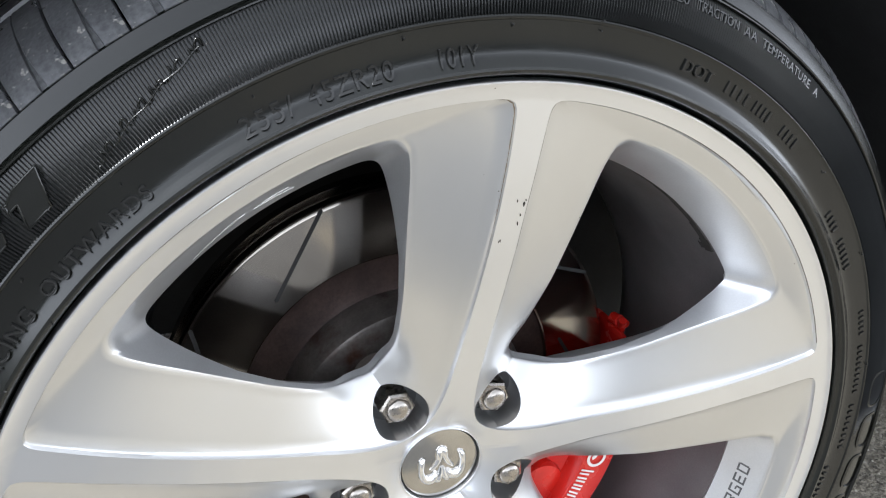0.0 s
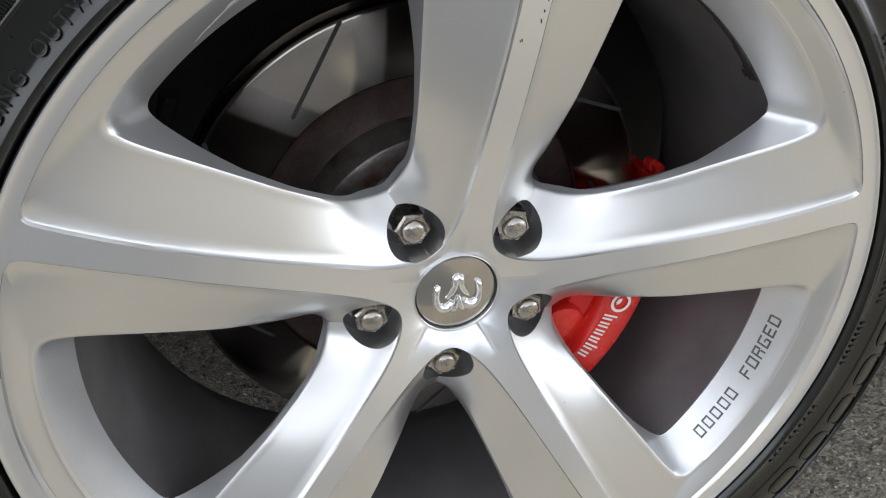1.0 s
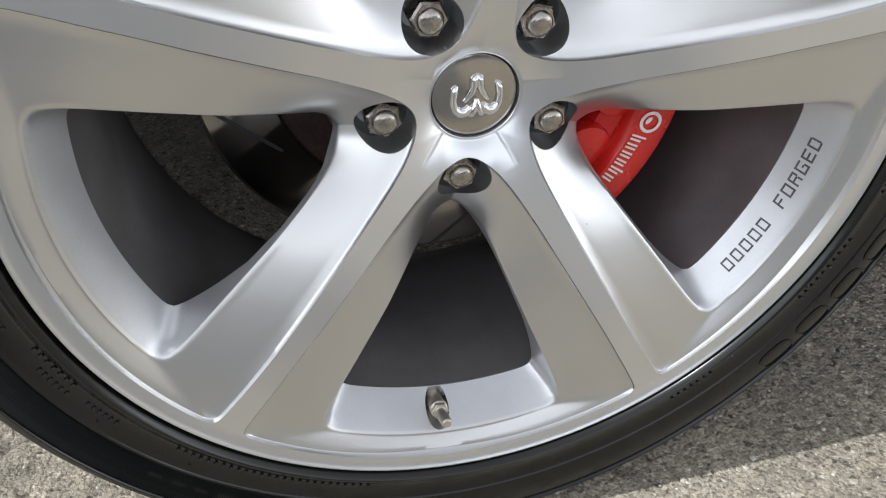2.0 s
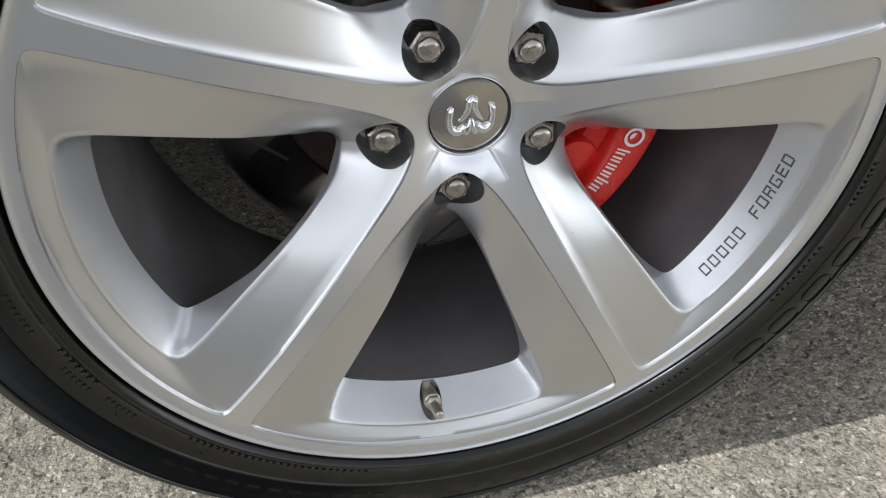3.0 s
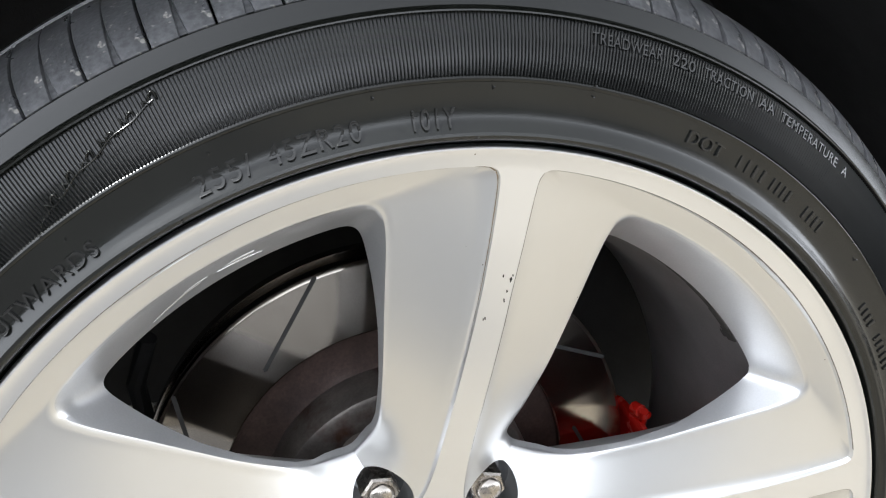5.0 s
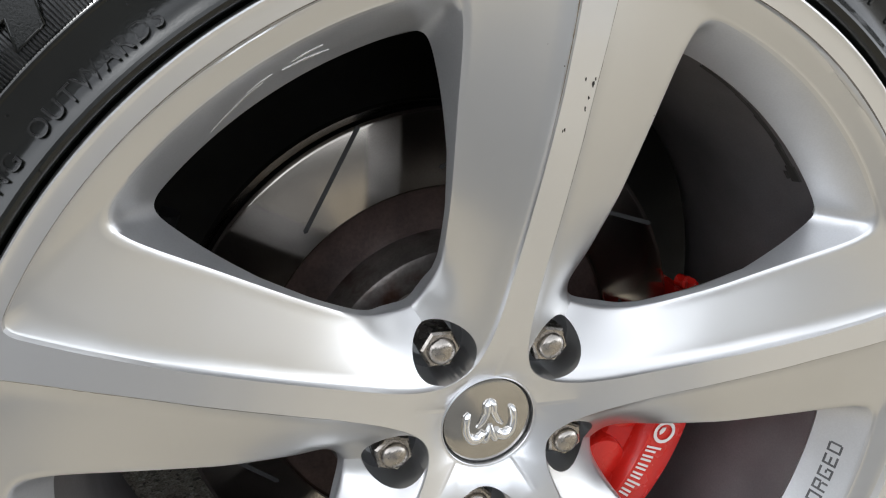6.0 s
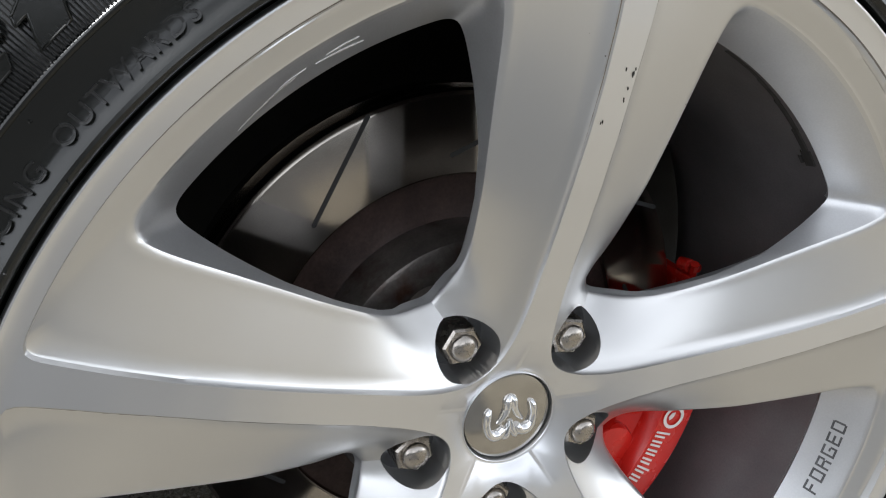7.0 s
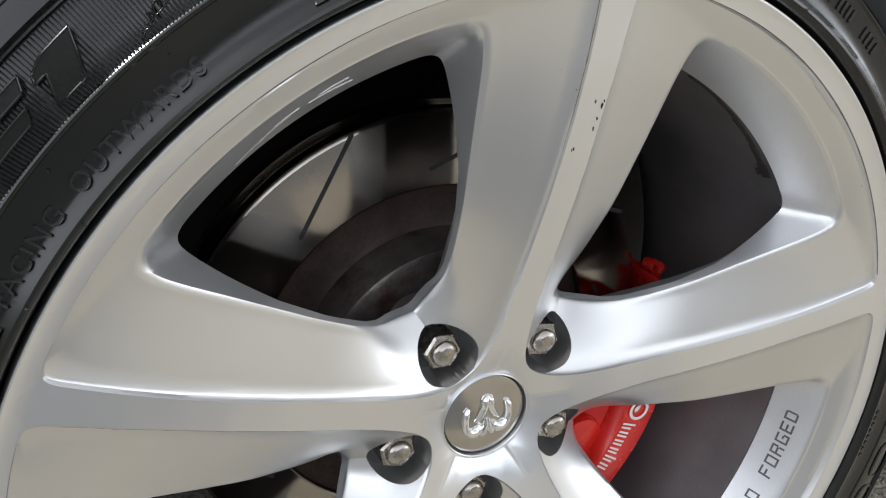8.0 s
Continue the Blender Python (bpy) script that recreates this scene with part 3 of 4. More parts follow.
def build_barrel(wheel):
    bm = bmesh.new()
    prof = [(0.2325, -0.0135), (0.2300, 0.000), (0.2270, 0.018), (0.2225, 0.030), (0.2211, 0.100), (0.2214, 0.120), (0.2234, 0.132), (0.2290, 0.142), (0.2360, 0.156), (0.2480, 0.164), (0.2560, 0.168),
            (0.2580, 0.164), (0.2520, 0.158), (0.2400, 0.152), (0.2330, 0.142), (0.2276, 0.132), (0.2256, 0.120), (0.2252, 0.100), (0.2265, 0.032), (0.2320, 0.018), (0.2365, 0.000), (0.2380, -0.0085)]
    revolve(bm, prof, 160, True)
    for a0, a1, y0, y1 in ((33.6, 36.6, -0.0090, -0.0030), (36.2, 41.0, -0.0080, -0.0046), (40.6, 47.5, -0.0084, -0.0060), (47.0, 52.5, -0.0088, -0.0072), (52.2, 60.0, -0.0092, -0.0080), (34.0, 35.5, -0.0020, 0.0)):
        dark = bmesh.new()
        revolve(dark, [(0.2325 - (y0 + 0.0135) * 0.185, y0), (0.2316 - (y0 + 0.0135) * 0.185, y0 + 0.0006), (0.2314 - (y1 + 0.0135) * 0.185, y1), (0.2325 - (y1 + 0.0135) * 0.185, y1 + 0.0005)], 12, True, a0, a1)
        part("scuff", dark, M_CHIP, wheel, "black scuff on the barrel edge")
    part("barrel", bm, M_BARREL, wheel, "dusty dark grey inner barrel of the rim")


def build_nut():
    bm = bmesh.new()
    n = 6
    prof = [(0.0120, 0.032), (0.0122, 0.008), (0.0120, 0.0062), (0.0106, 0.0048)]
    rings = [[bm.verts.new(polar(r, 60 * k + 8, y)) for k in range(n)] for r, y in prof]
    for a, b in zip(rings, rings[1:]):
        for k in range(n):
            bm.faces.new((a[k], a[(k + 1) % n], b[(k + 1) % n], b[k]))
    bm.faces.new(rings[0][::-1])
    bm.faces.new(rings[-1])
    return bm


def build_nuts(wheel):
    hexes = build_nut()
    dome = bmesh.new()
    revolve(dome, [(0.0082, 0.0056), (0.0082, 0.0034), (0.0078, 0.0024), (0.0064, 0.0010), (0.0040, 0.0002), (0.0018, -0.0001), (0.0003, -0.0002)], 28)
    seat = bmesh.new()
    revolve(seat, [(0.0125, 0.030), (0.0150, 0.0335), (0.0150, 0.0365), (0.0100, 0.0365)], 28)
    first = [part("lug_nut", hexes, M_NUT, wheel, "worn stainless hexagonal lug nut", 20), part("dome", dome, M_NUT, None, "rounded capped end"), part("seat", seat, M_NUT, None, "tapered nut seat")]
    first[1].parent = first[2].parent = first[0]
    first[0].matrix_basis = Matrix.Translation(polar(0.0575, TOP_SPOKE + 36, -0.0022)) @ pose(0, 0, 0, 0, 12, 0)
    for k in range(1, 5):
        copy_thing(first[0], Matrix.Translation(polar(0.0575, TOP_SPOKE + 36 + 72 * k, -0.0022)) @ pose(0, 0, 0, 0, 12 + (0, 17, 44, 23, 9)[k], 0))


def build_cap(wheel):
    bm = bmesh.new()
    revolve(bm, [(0.0291, 0.012), (0.0291, -0.0002), (0.0287, -0.0008), (0.0283, -0.0004), (0.0281, 0.0040)], 72)
    ring = part("cap_ring", bm, M_BAND, wheel, "polished ring round the centre cap")
    bm = bmesh.new()
    revolve(bm, [(0.0272, 0.0060), (0.0272, 0.0026), (0.0268, 0.0019), (0.0255, 0.0015), (0.0230, 0.0011), (0.0180, 0.0005), (0.0120, 0.0001), (0.0060, -0.0001), (0.0004, -0.0002)], 72)
    cap = part("centre_cap", bm, M_CAP, wheel, "satin nickel centre cap with a raised chrome emblem")
    bm = bmesh.new()
    revolve(bm, [(0.0283, 0.0036), (0.0268, 0.0036)], 72)
    part("cap_seam", bm, M_RING, wheel, "dark seam round the cap")

    def bar(pts, width, high):
        """A rounded raised bar along (x, z) points."""
        bm = bmesh.new()
        rows = []
        for k, (x, z, w) in enumerate(pts):
            a = pts[max(k - 1, 0)]
            b = pts[min(k + 1, len(pts) - 1)]
            t = Vector((b[0] - a[0], 0, b[1] - a[1])).normalized()
            nrm = Vector((-t.z, 0, t.x))
            c = Vector((x, 0.0008, z))
            ww = width * w
            rows.append([bm.verts.new(c + nrm * ww * math.cos(math.pi * q / 8) + Vector((0, -high * min(1.0, w) * math.sin(math.pi * q / 8), 0))) for q in range(9)])
        for a, b in zip(rows, rows[1:]):
            for j in range(8):
                bm.faces.new((a[j], a[j + 1], b[j + 1], b[j]))
        bm.faces.new(rows[0])
        bm.faces.new(rows[-1])
        part("emblem_bar", bm, M_CHROME, cap, "plain raised chrome bar", 50)

    mm = 0.001

    def eased(pts, steps=5):
        """The same line with its corners rounded."""
        out = []
        for k in range(len(pts) - 1):
            p = [np.array(pts[min(max(k + q, 0), len(pts) - 1)]) for q in (-1, 0, 1, 2)]
            for q in range(steps):
                t = q / steps
                out.append(tuple(0.5 * (2 * p[1] + (p[2] - p[0]) * t + (2 * p[0] - 5 * p[1] + 4 * p[2] - p[3]) * t * t + (3 * p[1] - p[0] - 3 * p[2] + p[3]) * t ** 3)))
        return out + [tuple(pts[-1])]

    for pts in ([(-11.8, 8.4, 0.5), (-13.6, 5.4, 0.95), (-14.2, -1.0, 0.9), (-13.0, -6.6, 1.0), (-9.6, -9.8, 1.35), (-5.8, -9.2, 1.3), (-3.4, -5.6, 0.8)],
                [(0.9, 14.6, 0.5), (-1.0, 11.6, 1.05), (-1.7, 6.4, 0.95), (-4.0, 1.4, 0.85), (-7.2, -2.4, 0.5)],
                [(-4.4, -12.6, 0.5), (-2.4, -11.0, 0.95), (-0.6, -6.8, 0.9), (0.2, -1.6, 0.5)]):
        for sg in (1, -1):
            bar([((sg * (x - 0.7) + 0.7) * mm, z * mm, w) for x, z, w in eased(pts)], 0.0027, 0.0042)


def build_valve(wheel):
    base, tip = polar(0.2415, 262.6, -0.0150), polar(0.2290, 262.3, -0.0548)
    d = tip - base
    bm = bmesh.new()
    lathe_on(bm, base, d, [(0.0062, 0.0), (0.0062, 0.016), (0.0068, 0.0165), (0.0068, 0.0195), (0.0052, 0.021), (0.0048, 0.0235), (0.0036, 0.0245), (0.0036, 0.031)], 24)
    stem = part("valve_stem", bm, M_BRASS, wheel, "dull metal tyre valve stem")
    bm = bmesh.new()
    lathe_on(bm, base, d, [(0.0060, 0.0197), (0.0064, 0.0203), (0.0064, 0.0232), (0.0058, 0.0238)], 6)
    part("valve_nut", bm, M_BRASS, stem, "hexagonal valve nut", 20)
    bm = bmesh.new()
    lathe_on(bm, base, d, [(0.0040, 0.0285), (0.0042, 0.0295), (0.0041, 0.0385), (0.0034, 0.0408), (0.0022, 0.0416)], 20)
    part("valve_cap", bm, M_BRASS, stem, "knurled grey valve cap")


# ---------------------------------------------------------------- tyre
SIDE = [(0.2655, -0.0380), (0.2708, -0.0440), (0.2742, -0.0478), (0.2750, -0.0520), (0.2757, -0.0558), (0.2768, -0.0583), (0.2781, -0.0600), (0.2794, -0.0607), (0.2808, -0.0604), (0.2823, -0.0592), (0.2838, -0.0578), (0.2853, -0.0567), (0.2872, -0.0560), (0.2910, -0.0557), (0.2955, -0.0557), (0.2990, -0.0559),
        (0.3026, -0.0560), (0.3031, -0.0564), (0.3037, -0.0567), (0.3044, -0.0567), (0.3050, -0.0563), (0.3055, -0.0556), (0.3059, -0.0548), (0.3130, -0.0540), (0.3220, -0.0512), (0.3312, -0.0467), (0.3317, -0.0478), (0.3323, -0.0484), (0.3330, -0.0483), (0.3336, -0.0474), (0.3341, -0.0460), (0.3346, -0.0446), (0.3400, -0.0412),
        (0.3428, -0.0392), (0.3434, -0.0368)]
SHOULDER = [(0.3436, -0.0384), (0.3480, -0.0330), (0.3530, -0.0248), (0.3580, -0.0135), (0.3620, 0.0000), (0.3650, 0.0160), (0.3668, 0.0340)]


def side_y(r):
    rr, yy = zip(*[p for p in SIDE if p[0] < 0.3405])
    return float(np.interp(r, rr, yy))


def on_ground(v):
    """Keeps the foot of the tyre flat on the ground."""
    if v.z < -HUB_Z + 0.0006:
        v.z = -HUB_Z + 0.0006
    return v


def text_mesh(body, spacing=1.0):
    cu = bpy.data.curves.new("text", "FONT")
    cu.body = body
    cu.space_character = spacing
    ob = new("text", cu)
    bpy.context.view_layer.update()
    me = bpy.data.meshes.new_from_object(ob.evaluated_get(bpy.context.evaluated_depsgraph_get()))
    bpy.data.objects.remove(ob)
    return me


def bent_text(name, body, place, mat, parent, label, high, spacing=1.0):
    """Lettering laid on a curved surface: place(u, v, lift) with u, v in 0..1."""
    me = text_mesh(body, spacing)
    bm = bmesh.new()
    bm.from_mesh(me)
    bmesh.ops.triangulate(bm, faces=bm.faces)
    for _ in range(2):
        long = [e for e in bm.edges if e.calc_length() > 0.12]
        if long:
            bmesh.ops.subdivide_edges(bm, edges=long, cuts=1)
            bmesh.ops.triangulate(bm, faces=bm.faces)
    xs = [v.co.x for v in bm.verts]
    ys = [v.co.y for v in bm.verts]
    x0, x1, y0, y1 = min(xs), max(xs), min(ys), max(ys)
    got = bmesh.ops.extrude_face_region(bm, geom=bm.faces[:])
    upper = {v for v in got["geom"] if isinstance(v, bmesh.types.BMVert)}
    for v in bm.verts:
        v.co = place((v.co.x - x0) / (x1 - x0), (v.co.y - y0) / (y1 - y0), high if v in upper else -0.0006)
    return part(name, bm, mat, parent, label, 30)


def side_place(th0, th1, r0, r1, slant=0.0):
    def place(u, v, lift):
        r = r0 + (r1 - r0) * v
        return polar(r, th0 + (th1 - th0) * u + slant * v, side_y(r) - lift)
    return place


def side_shape(name, outline, parent, label, high=0.0010, mat=None, lean=0.0):
    """A plain raised shape on the sidewall; outline of (radius, degrees)."""
    bm = bmesh.new()
    prism(bm, outline, lambda r, a: polar(r, a, side_y(r) + 0.0006), lambda r, a: polar(r, a, side_y(r) - high - lean * max(0.0, r - 0.310)))
    if name == "plain_block" and high > 0.001:          # a fine raised rim
        rim = []
        for k in range(len(outline)):
            (r0, a0), (r1, a1) = outline[k], outline[(k + 1) % len(outline)]
            rim += [polar(r0 + (r1 - r0) * q / 6, a0 + (a1 - a0) * q / 6, side_y(r0 + (r1 - r0) * q / 6) - high - lean * max(0.0, r0 + (r1 - r0) * q / 6 - 0.310)) for q in range(6)]
        tube(bm, rim + rim[:1], 0.0005, 6)
    return part(name, bm, mat or M_LETTER, parent, label, 30)


def settle(ob):
    """The weight of the car swells the sidewall towards the ground."""
    turn = ob.matrix_basis.copy()
    back = turn.inverted()
    spots = [turn @ v.co for v in ob.data.vertices]
    if all(p.z > 0.10 for p in spots):
        return
    me = ob.data.copy() if ob.data.users > 1 else ob.data
    for v, p in zip(me.vertices, spots):
        r = math.hypot(p.x, p.z)
        off = (math.degrees(math.atan2(p.z, p.x)) - 270) % 360
        off = min(off, 360 - off)
        u = min(max((r - 0.294) / 0.050, 0.0), 1.0)
        side = min(max(1 - (p.y + 0.02) / 0.06, 0.0), 1.0)
        p.y -= 0.014 * math.exp(-(off / 75) ** 2) * u * u * (3 - 2 * u) * side
        v.co = back @ on_ground(p)
    me.update()
    ob.data = me


def build_tyre():
    tyre = thing("tyre", (0, 0, HUB_Z), "black low-profile road tyre, lightly dusty, standing on the concrete", "tyre")
    bm = bmesh.new()
    under = [(r - 0.0062, y + 0.004) for r, y in SHOULDER]
    mid = 0.0675
    prof = SIDE + under + [(0.3622, 0.05)]
    prof = prof + [(r, 2 * mid - y) for r, y in reversed(prof)]
    revolve(bm, prof, 240)
    for v in bm.verts:
        on_ground(v.co)
    part("carcass", bm, M_RUBBER, tyre, "black rubber sidewall with a matt sheen", 26)

    # fine radial serrations of the outer sidewall band
    verts, faces = [], []
    count = 1200
    for k in range(count):
        a = 360.0 * k / count
        if 262 < a < 356:
            continue
        fade = min(1.0, abs((a - 262 + 180) % 360 - 180) / 14, abs((a - 356 + 180) % 360 - 180) / 6)
        w = 0.085
        b = len(verts)
        for r in (0.3056, 0.3130, 0.3220, 0.3310):
            y = side_y(r)
            for da, up in ((-w, -0.0003), (0, 0.0016 * fade - 0.0003), (w, -0.0003)):
                verts.append(polar(r, a + da, y - up))
        for j in (0, 3, 6):
            faces += [(b + j, b + j + 1, b + j + 4, b + j + 3), (b + j + 1, b + j + 2, b + j + 5, b + j + 4)]
    me = bpy.data.meshes.new("serration_texture")
    me.from_pydata([on_ground(v) for v in verts], [], faces)
    me.materials.append(M_SERRATED)
    ob = new("serration_texture", me)
    ob.parent = tyre
    tagged(ob, "fine radial serrations on the sidewall", kind="stuff")

    # shoulder blocks of the tread, each with a tapered notch
    count = 74
    pitch = 360.0 / count
    bm = bmesh.new()
    for h in (-1, 1):
        rows = []
        for k, (r, y) in enumerate(SHOULDER):
            t = k / (len(SHOULDER) - 1)
            gap_mid = max(0.02, 0.30 * (1 - 1.6 * t))
            a_in, a_out = h * gap_mid, h * (pitch / 2 - 0.09)
            ch = 0.05 * h
            lo = 0.0075
            rows.append([(r - lo, a_in, y + 0.004), (r - 0.0008, a_in, y + 0.0005), (r, a_in + ch, y), (r, a_out - ch, y), (r - 0.0008, a_out, y + 0.0005), (r - lo, a_out, y + 0.004)])
        vs = [[bm.verts.new(polar(r, 90 + a, y)) for r, a, y in row] for row in rows]
        for a, b in zip(vs, vs[1:]):
            for j in range(5):
                bm.faces.new((a[j], a[j + 1], b[j + 1], b[j]))
        bm.faces.new(vs[0])
        bm.faces.new(vs[-1])
    floor = []                                          # the shallow floor of the notch
    for k, (r, y) in enumerate(SHOULDER[:5]):
        wide = max(0.02, 0.30 * (1 - 1.6 * k / (len(SHOULDER) - 1))) + 0.02
        floor.append([bm.verts.new(polar(r - 0.0016, 90 + sg * wide, y + 0.0012)) for sg in (-1, 1)])
    for a, b in zip(floor, floor[1:]):
        bm.faces.new((a[0], a[1], b[1], b[0]))
    first = part("tread_block", bm, M_TREAD, tyre, "", 30)
    for k in range(1, count):
        a = pitch * k
        if 262 < (90 + a) % 360 < 278:
            continue
        ob = new("tread_block", first.data)
        ob.parent = tyre
        ob.matrix_basis = Matrix.Rotation(-radians(a), 4, "Y")
    bm = bmesh.new()
    revolve(bm, [(0.3610, 0.038), (0.3680, 0.040), (0.3684, 0.066), (0.3684, 0.072), (0.3680, 0.098), (0.3600, 0.100)], 240)
    for v in bm.verts:
        on_ground(v.co)
    part("tread_rib", bm, M_TREAD, tyre)

    # raised lettering
    for words, a0, a1, r0, r1 in (("255/", 113.7, 108.6, 0.2834, 0.2918), ("45ZR20", 107.1, 98.9, 0.2834, 0.2918), ("101Y", 94.3, 90.4, 0.2832, 0.2918), ("OUTWARDS", 136.3, 123.2, 0.2850, 0.2916), ("FACING", 146.6, 138.2, 0.2850, 0.2916), ("SIDE", 154.6, 148.2, 0.2836, 0.2912), ("DOT", 66.9, 62.6, 0.2922, 0.2986)):
        bent_text("lettering", words, side_place(a0, a1, r0, r1), M_LETTER, tyre, "raised moulded letters " + words, 0.0014, 1.15)
    for words, a0, a1 in (("TREADWEAR", 78.6, 71.9), ("220", 70.9, 68.6), ("TRACTION", 67.6, 62.0), ("AA", 61.2, 59.3), ("TEMPERATURE", 58.4, 50.2), ("A", 49.3, 48.5)):
        bent_text("lettering", words, side_place(a0, a1, 0.3236, 0.3284), M_LETTER, tyre, "small raised letters " + words, 0.0016, 1.1)

    def bars(a0, a1, r0, r1, n, label):
        step = (a1 - a0) / n
        for k in range(n):
            a = a0 + step * k
            side_shape("code_bar", [(r0, a), (r0, a + step * 0.36), (r1, a + step * 0.36 + 0.1), (r1, a + 0.1)], tyre, label, 0.0008)

    for a0, a1, n in ((60.4, 56.1, 4), (55.6, 52.3, 4), (50.2, 46.6, 4)):
        bars(a0, a1, 0.2922, 0.2988, n, "raised code mark")
    for a0, a1, n, r0, r1 in ((35.2, 31.6, 4, 0.2882, 0.2930), (30.2, 24.8, 6, 0.2888, 0.2936), (17.2, 12.8, 5, 0.2960, 0.2995), (11.4, 3.0, 9, 0.2955, 0.2990), (1.5, -6.5, 8, 0.2950, 0.2985),
                               (-9.0, -17.0, 8, 0.2890, 0.2920), (-24.0, -36.0, 10, 0.2900, 0.2930), (-52.0, -60.0, 7, 0.2890, 0.2925), (195.0, 188.0, 7, 0.2920, 0.2950), (206.0, 198.0, 7, 0.2860, 0.2890),
                               (206.5, 201.0, 6, 0.2930, 0.2960), (214.0, 208.5, 6, 0.2905, 0.2935), (252.0, 222.0, 26, 0.2880, 0.2905)):
        bars(a0, a1, r0, r1, n, "small raised text mark")

    # plain shapes where the maker's names stand
    block = [(0.3262, 128.1), (0.3103, 129.6), (0.3101, 132.2), (0.3205, 131.1), (0.3203, 132.1), (0.3232, 131.8), (0.3256, 130.6)]
    side_shape("plain_block", block, tyre, "plain flat raised block on the sidewall", 0.0012, M_RUBBER, 0.24)
    for bar in ([(0.3264, 132.4), (0.3216, 133.0), (0.3218, 137.2), (0.3266, 136.6)], [(0.3176, 133.6), (0.3128, 134.2), (0.3130, 138.4), (0.3178, 137.8)]):
        side_shape("plain_block", bar, tyre, "plain flat raised block on the sidewall", 0.0012, M_RUBBER, 0.24)
    # a wavy raised line, like a signature, that says nothing
    pts, base = [], []
    for k in range(420):
        u = k / 419
        swing = u * 2 * math.pi * 12.5
        size = 0.0024 * (0.55 + 0.65 * math.sin(u * 15.0) ** 2) * min(1.0, 8 * u + 0.25)
        a = 124.9 - 12.4 * u + 0.30 * math.sin(swing * 0.5) * math.sin(swing)
        mid = 0.3086 + 0.0190 * u ** 0.85
        pts.append(polar(mid + size * math.cos(swing + 0.5), a, side_y(mid) - 0.0006))
        if k % 8 == 0:
            low = mid - 0.0017 + 0.0006 * math.sin(u * 21.0)
            base.append(polar(low, 125.3 - 12.2 * u, side_y(low) - 0.0006))
    for line, bold in ((pts, 0.00058), (base, 0.0005)):
        bm = bmesh.new()
        tube(bm, line, bold, 6)
        part("script_line", bm, M_RUBBER, tyre, "wavy raised moulded line on the sidewall", 60)

    def loop(a_mid, wide, r0, r1, bold=0.0017):
        """A rounded raised outline."""
        out, inn = [], []
        for k in range(28):
            t = 2 * math.pi * k / 28
            cx, sx = math.cos(t), math.sin(t)
            px = math.copysign(abs(cx) ** 0.6, cx)
            py = math.copysign(abs(sx) ** 0.6, sx)
            rm, rh = (r0 + r1) / 2, (r1 - r0) / 2
            out.append((rm + rh * py, a_mid + wide * px))
            inn.append((rm + (rh - bold) * py, a_mid + (wide - bold / 0.32 * 57.3) * px))
        bm = bmesh.new()
        va = [bm.verts.new(polar(r, a, side_y(r) - 0.0006)) for r, a in out]
        vb = [bm.verts.new(polar(r, a, side_y(r) - 0.0010)) for r, a in inn]
        vc = [bm.verts.new(polar(r, a, side_y(r) + 0.0008)) for r, a in out]
        vd = [bm.verts.new(polar(r, a, side_y(r) + 0.0008)) for r, a in inn]
        for k in range(28):
            j = (k + 1) % 28
            bm.faces.new((va[k], va[j], vb[j], vb[k]))
            bm.faces.new((vc[k], vc[j], va[j], va[k]))
            bm.faces.new((vb[k], vb[j], vd[j], vd[k]))
        part("plain_loop", bm, M_RUBBER, tyre, "plain rounded raised outline on the sidewall", 40)

    for k in range(8):
        loop(2.6 - 6.6 * k, 2.7, 0.3120, 0.3305)
    for k in range(11):
        a = 256.0 - 3.2 * k
        side_shape("plain_block", [(0.3130, a), (0.3130, a - 1.9), (0.3165, a - 1.5), (0.3165, a + 0.4)], tyre, "plain flat raised block on the sidewall", 0.0005, M_RUBBER)
    # small moulding whiskers
    rng = random.Random(5)
    for a, r in ((97.9, 0.3042), (97.6, 0.2990), (87.1, 0.2992), (77.5, 0.3000), (77.9, 0.3045), (111.5, 0.2985), (124.6, 0.2975), (125.8, 0.3048), (136.0, 0.2985), (146.0, 0.2790), (138.0, 0.2788), (116.0, 0.2786), (88.5, 0.2790), (60.0, 0.2796), (43.0, 0.3040), (41.0, 0.2985),
                 (26.0, 0.3030), (8.0, 0.3030), (-14.0, 0.2800), (-33.0, 0.2810), (-48.0, 0.2800), (208.0, 0.2830), (212.0, 0.2975), (226.0, 0.2978), (238.0, 0.2800)):
        bm = bmesh.new()
        p = polar(r, a, side_y(r) + 0.0004)
        q = p + Vector((rng.uniform(-0.0010, 0.0010), -0.0022, rng.uniform(-0.0006, 0.0016)))
        tube(bm, [p, (p + q) / 2 + Vector((0.0002, 0, 0)), q], 0.00042, 5)
        part("rubber_whisker", bm, M_LETTER, tyre, "", 60)
    bpy.context.view_layer.update()
    for ob in list(tyre.children):
        settle(ob)
    return tyre


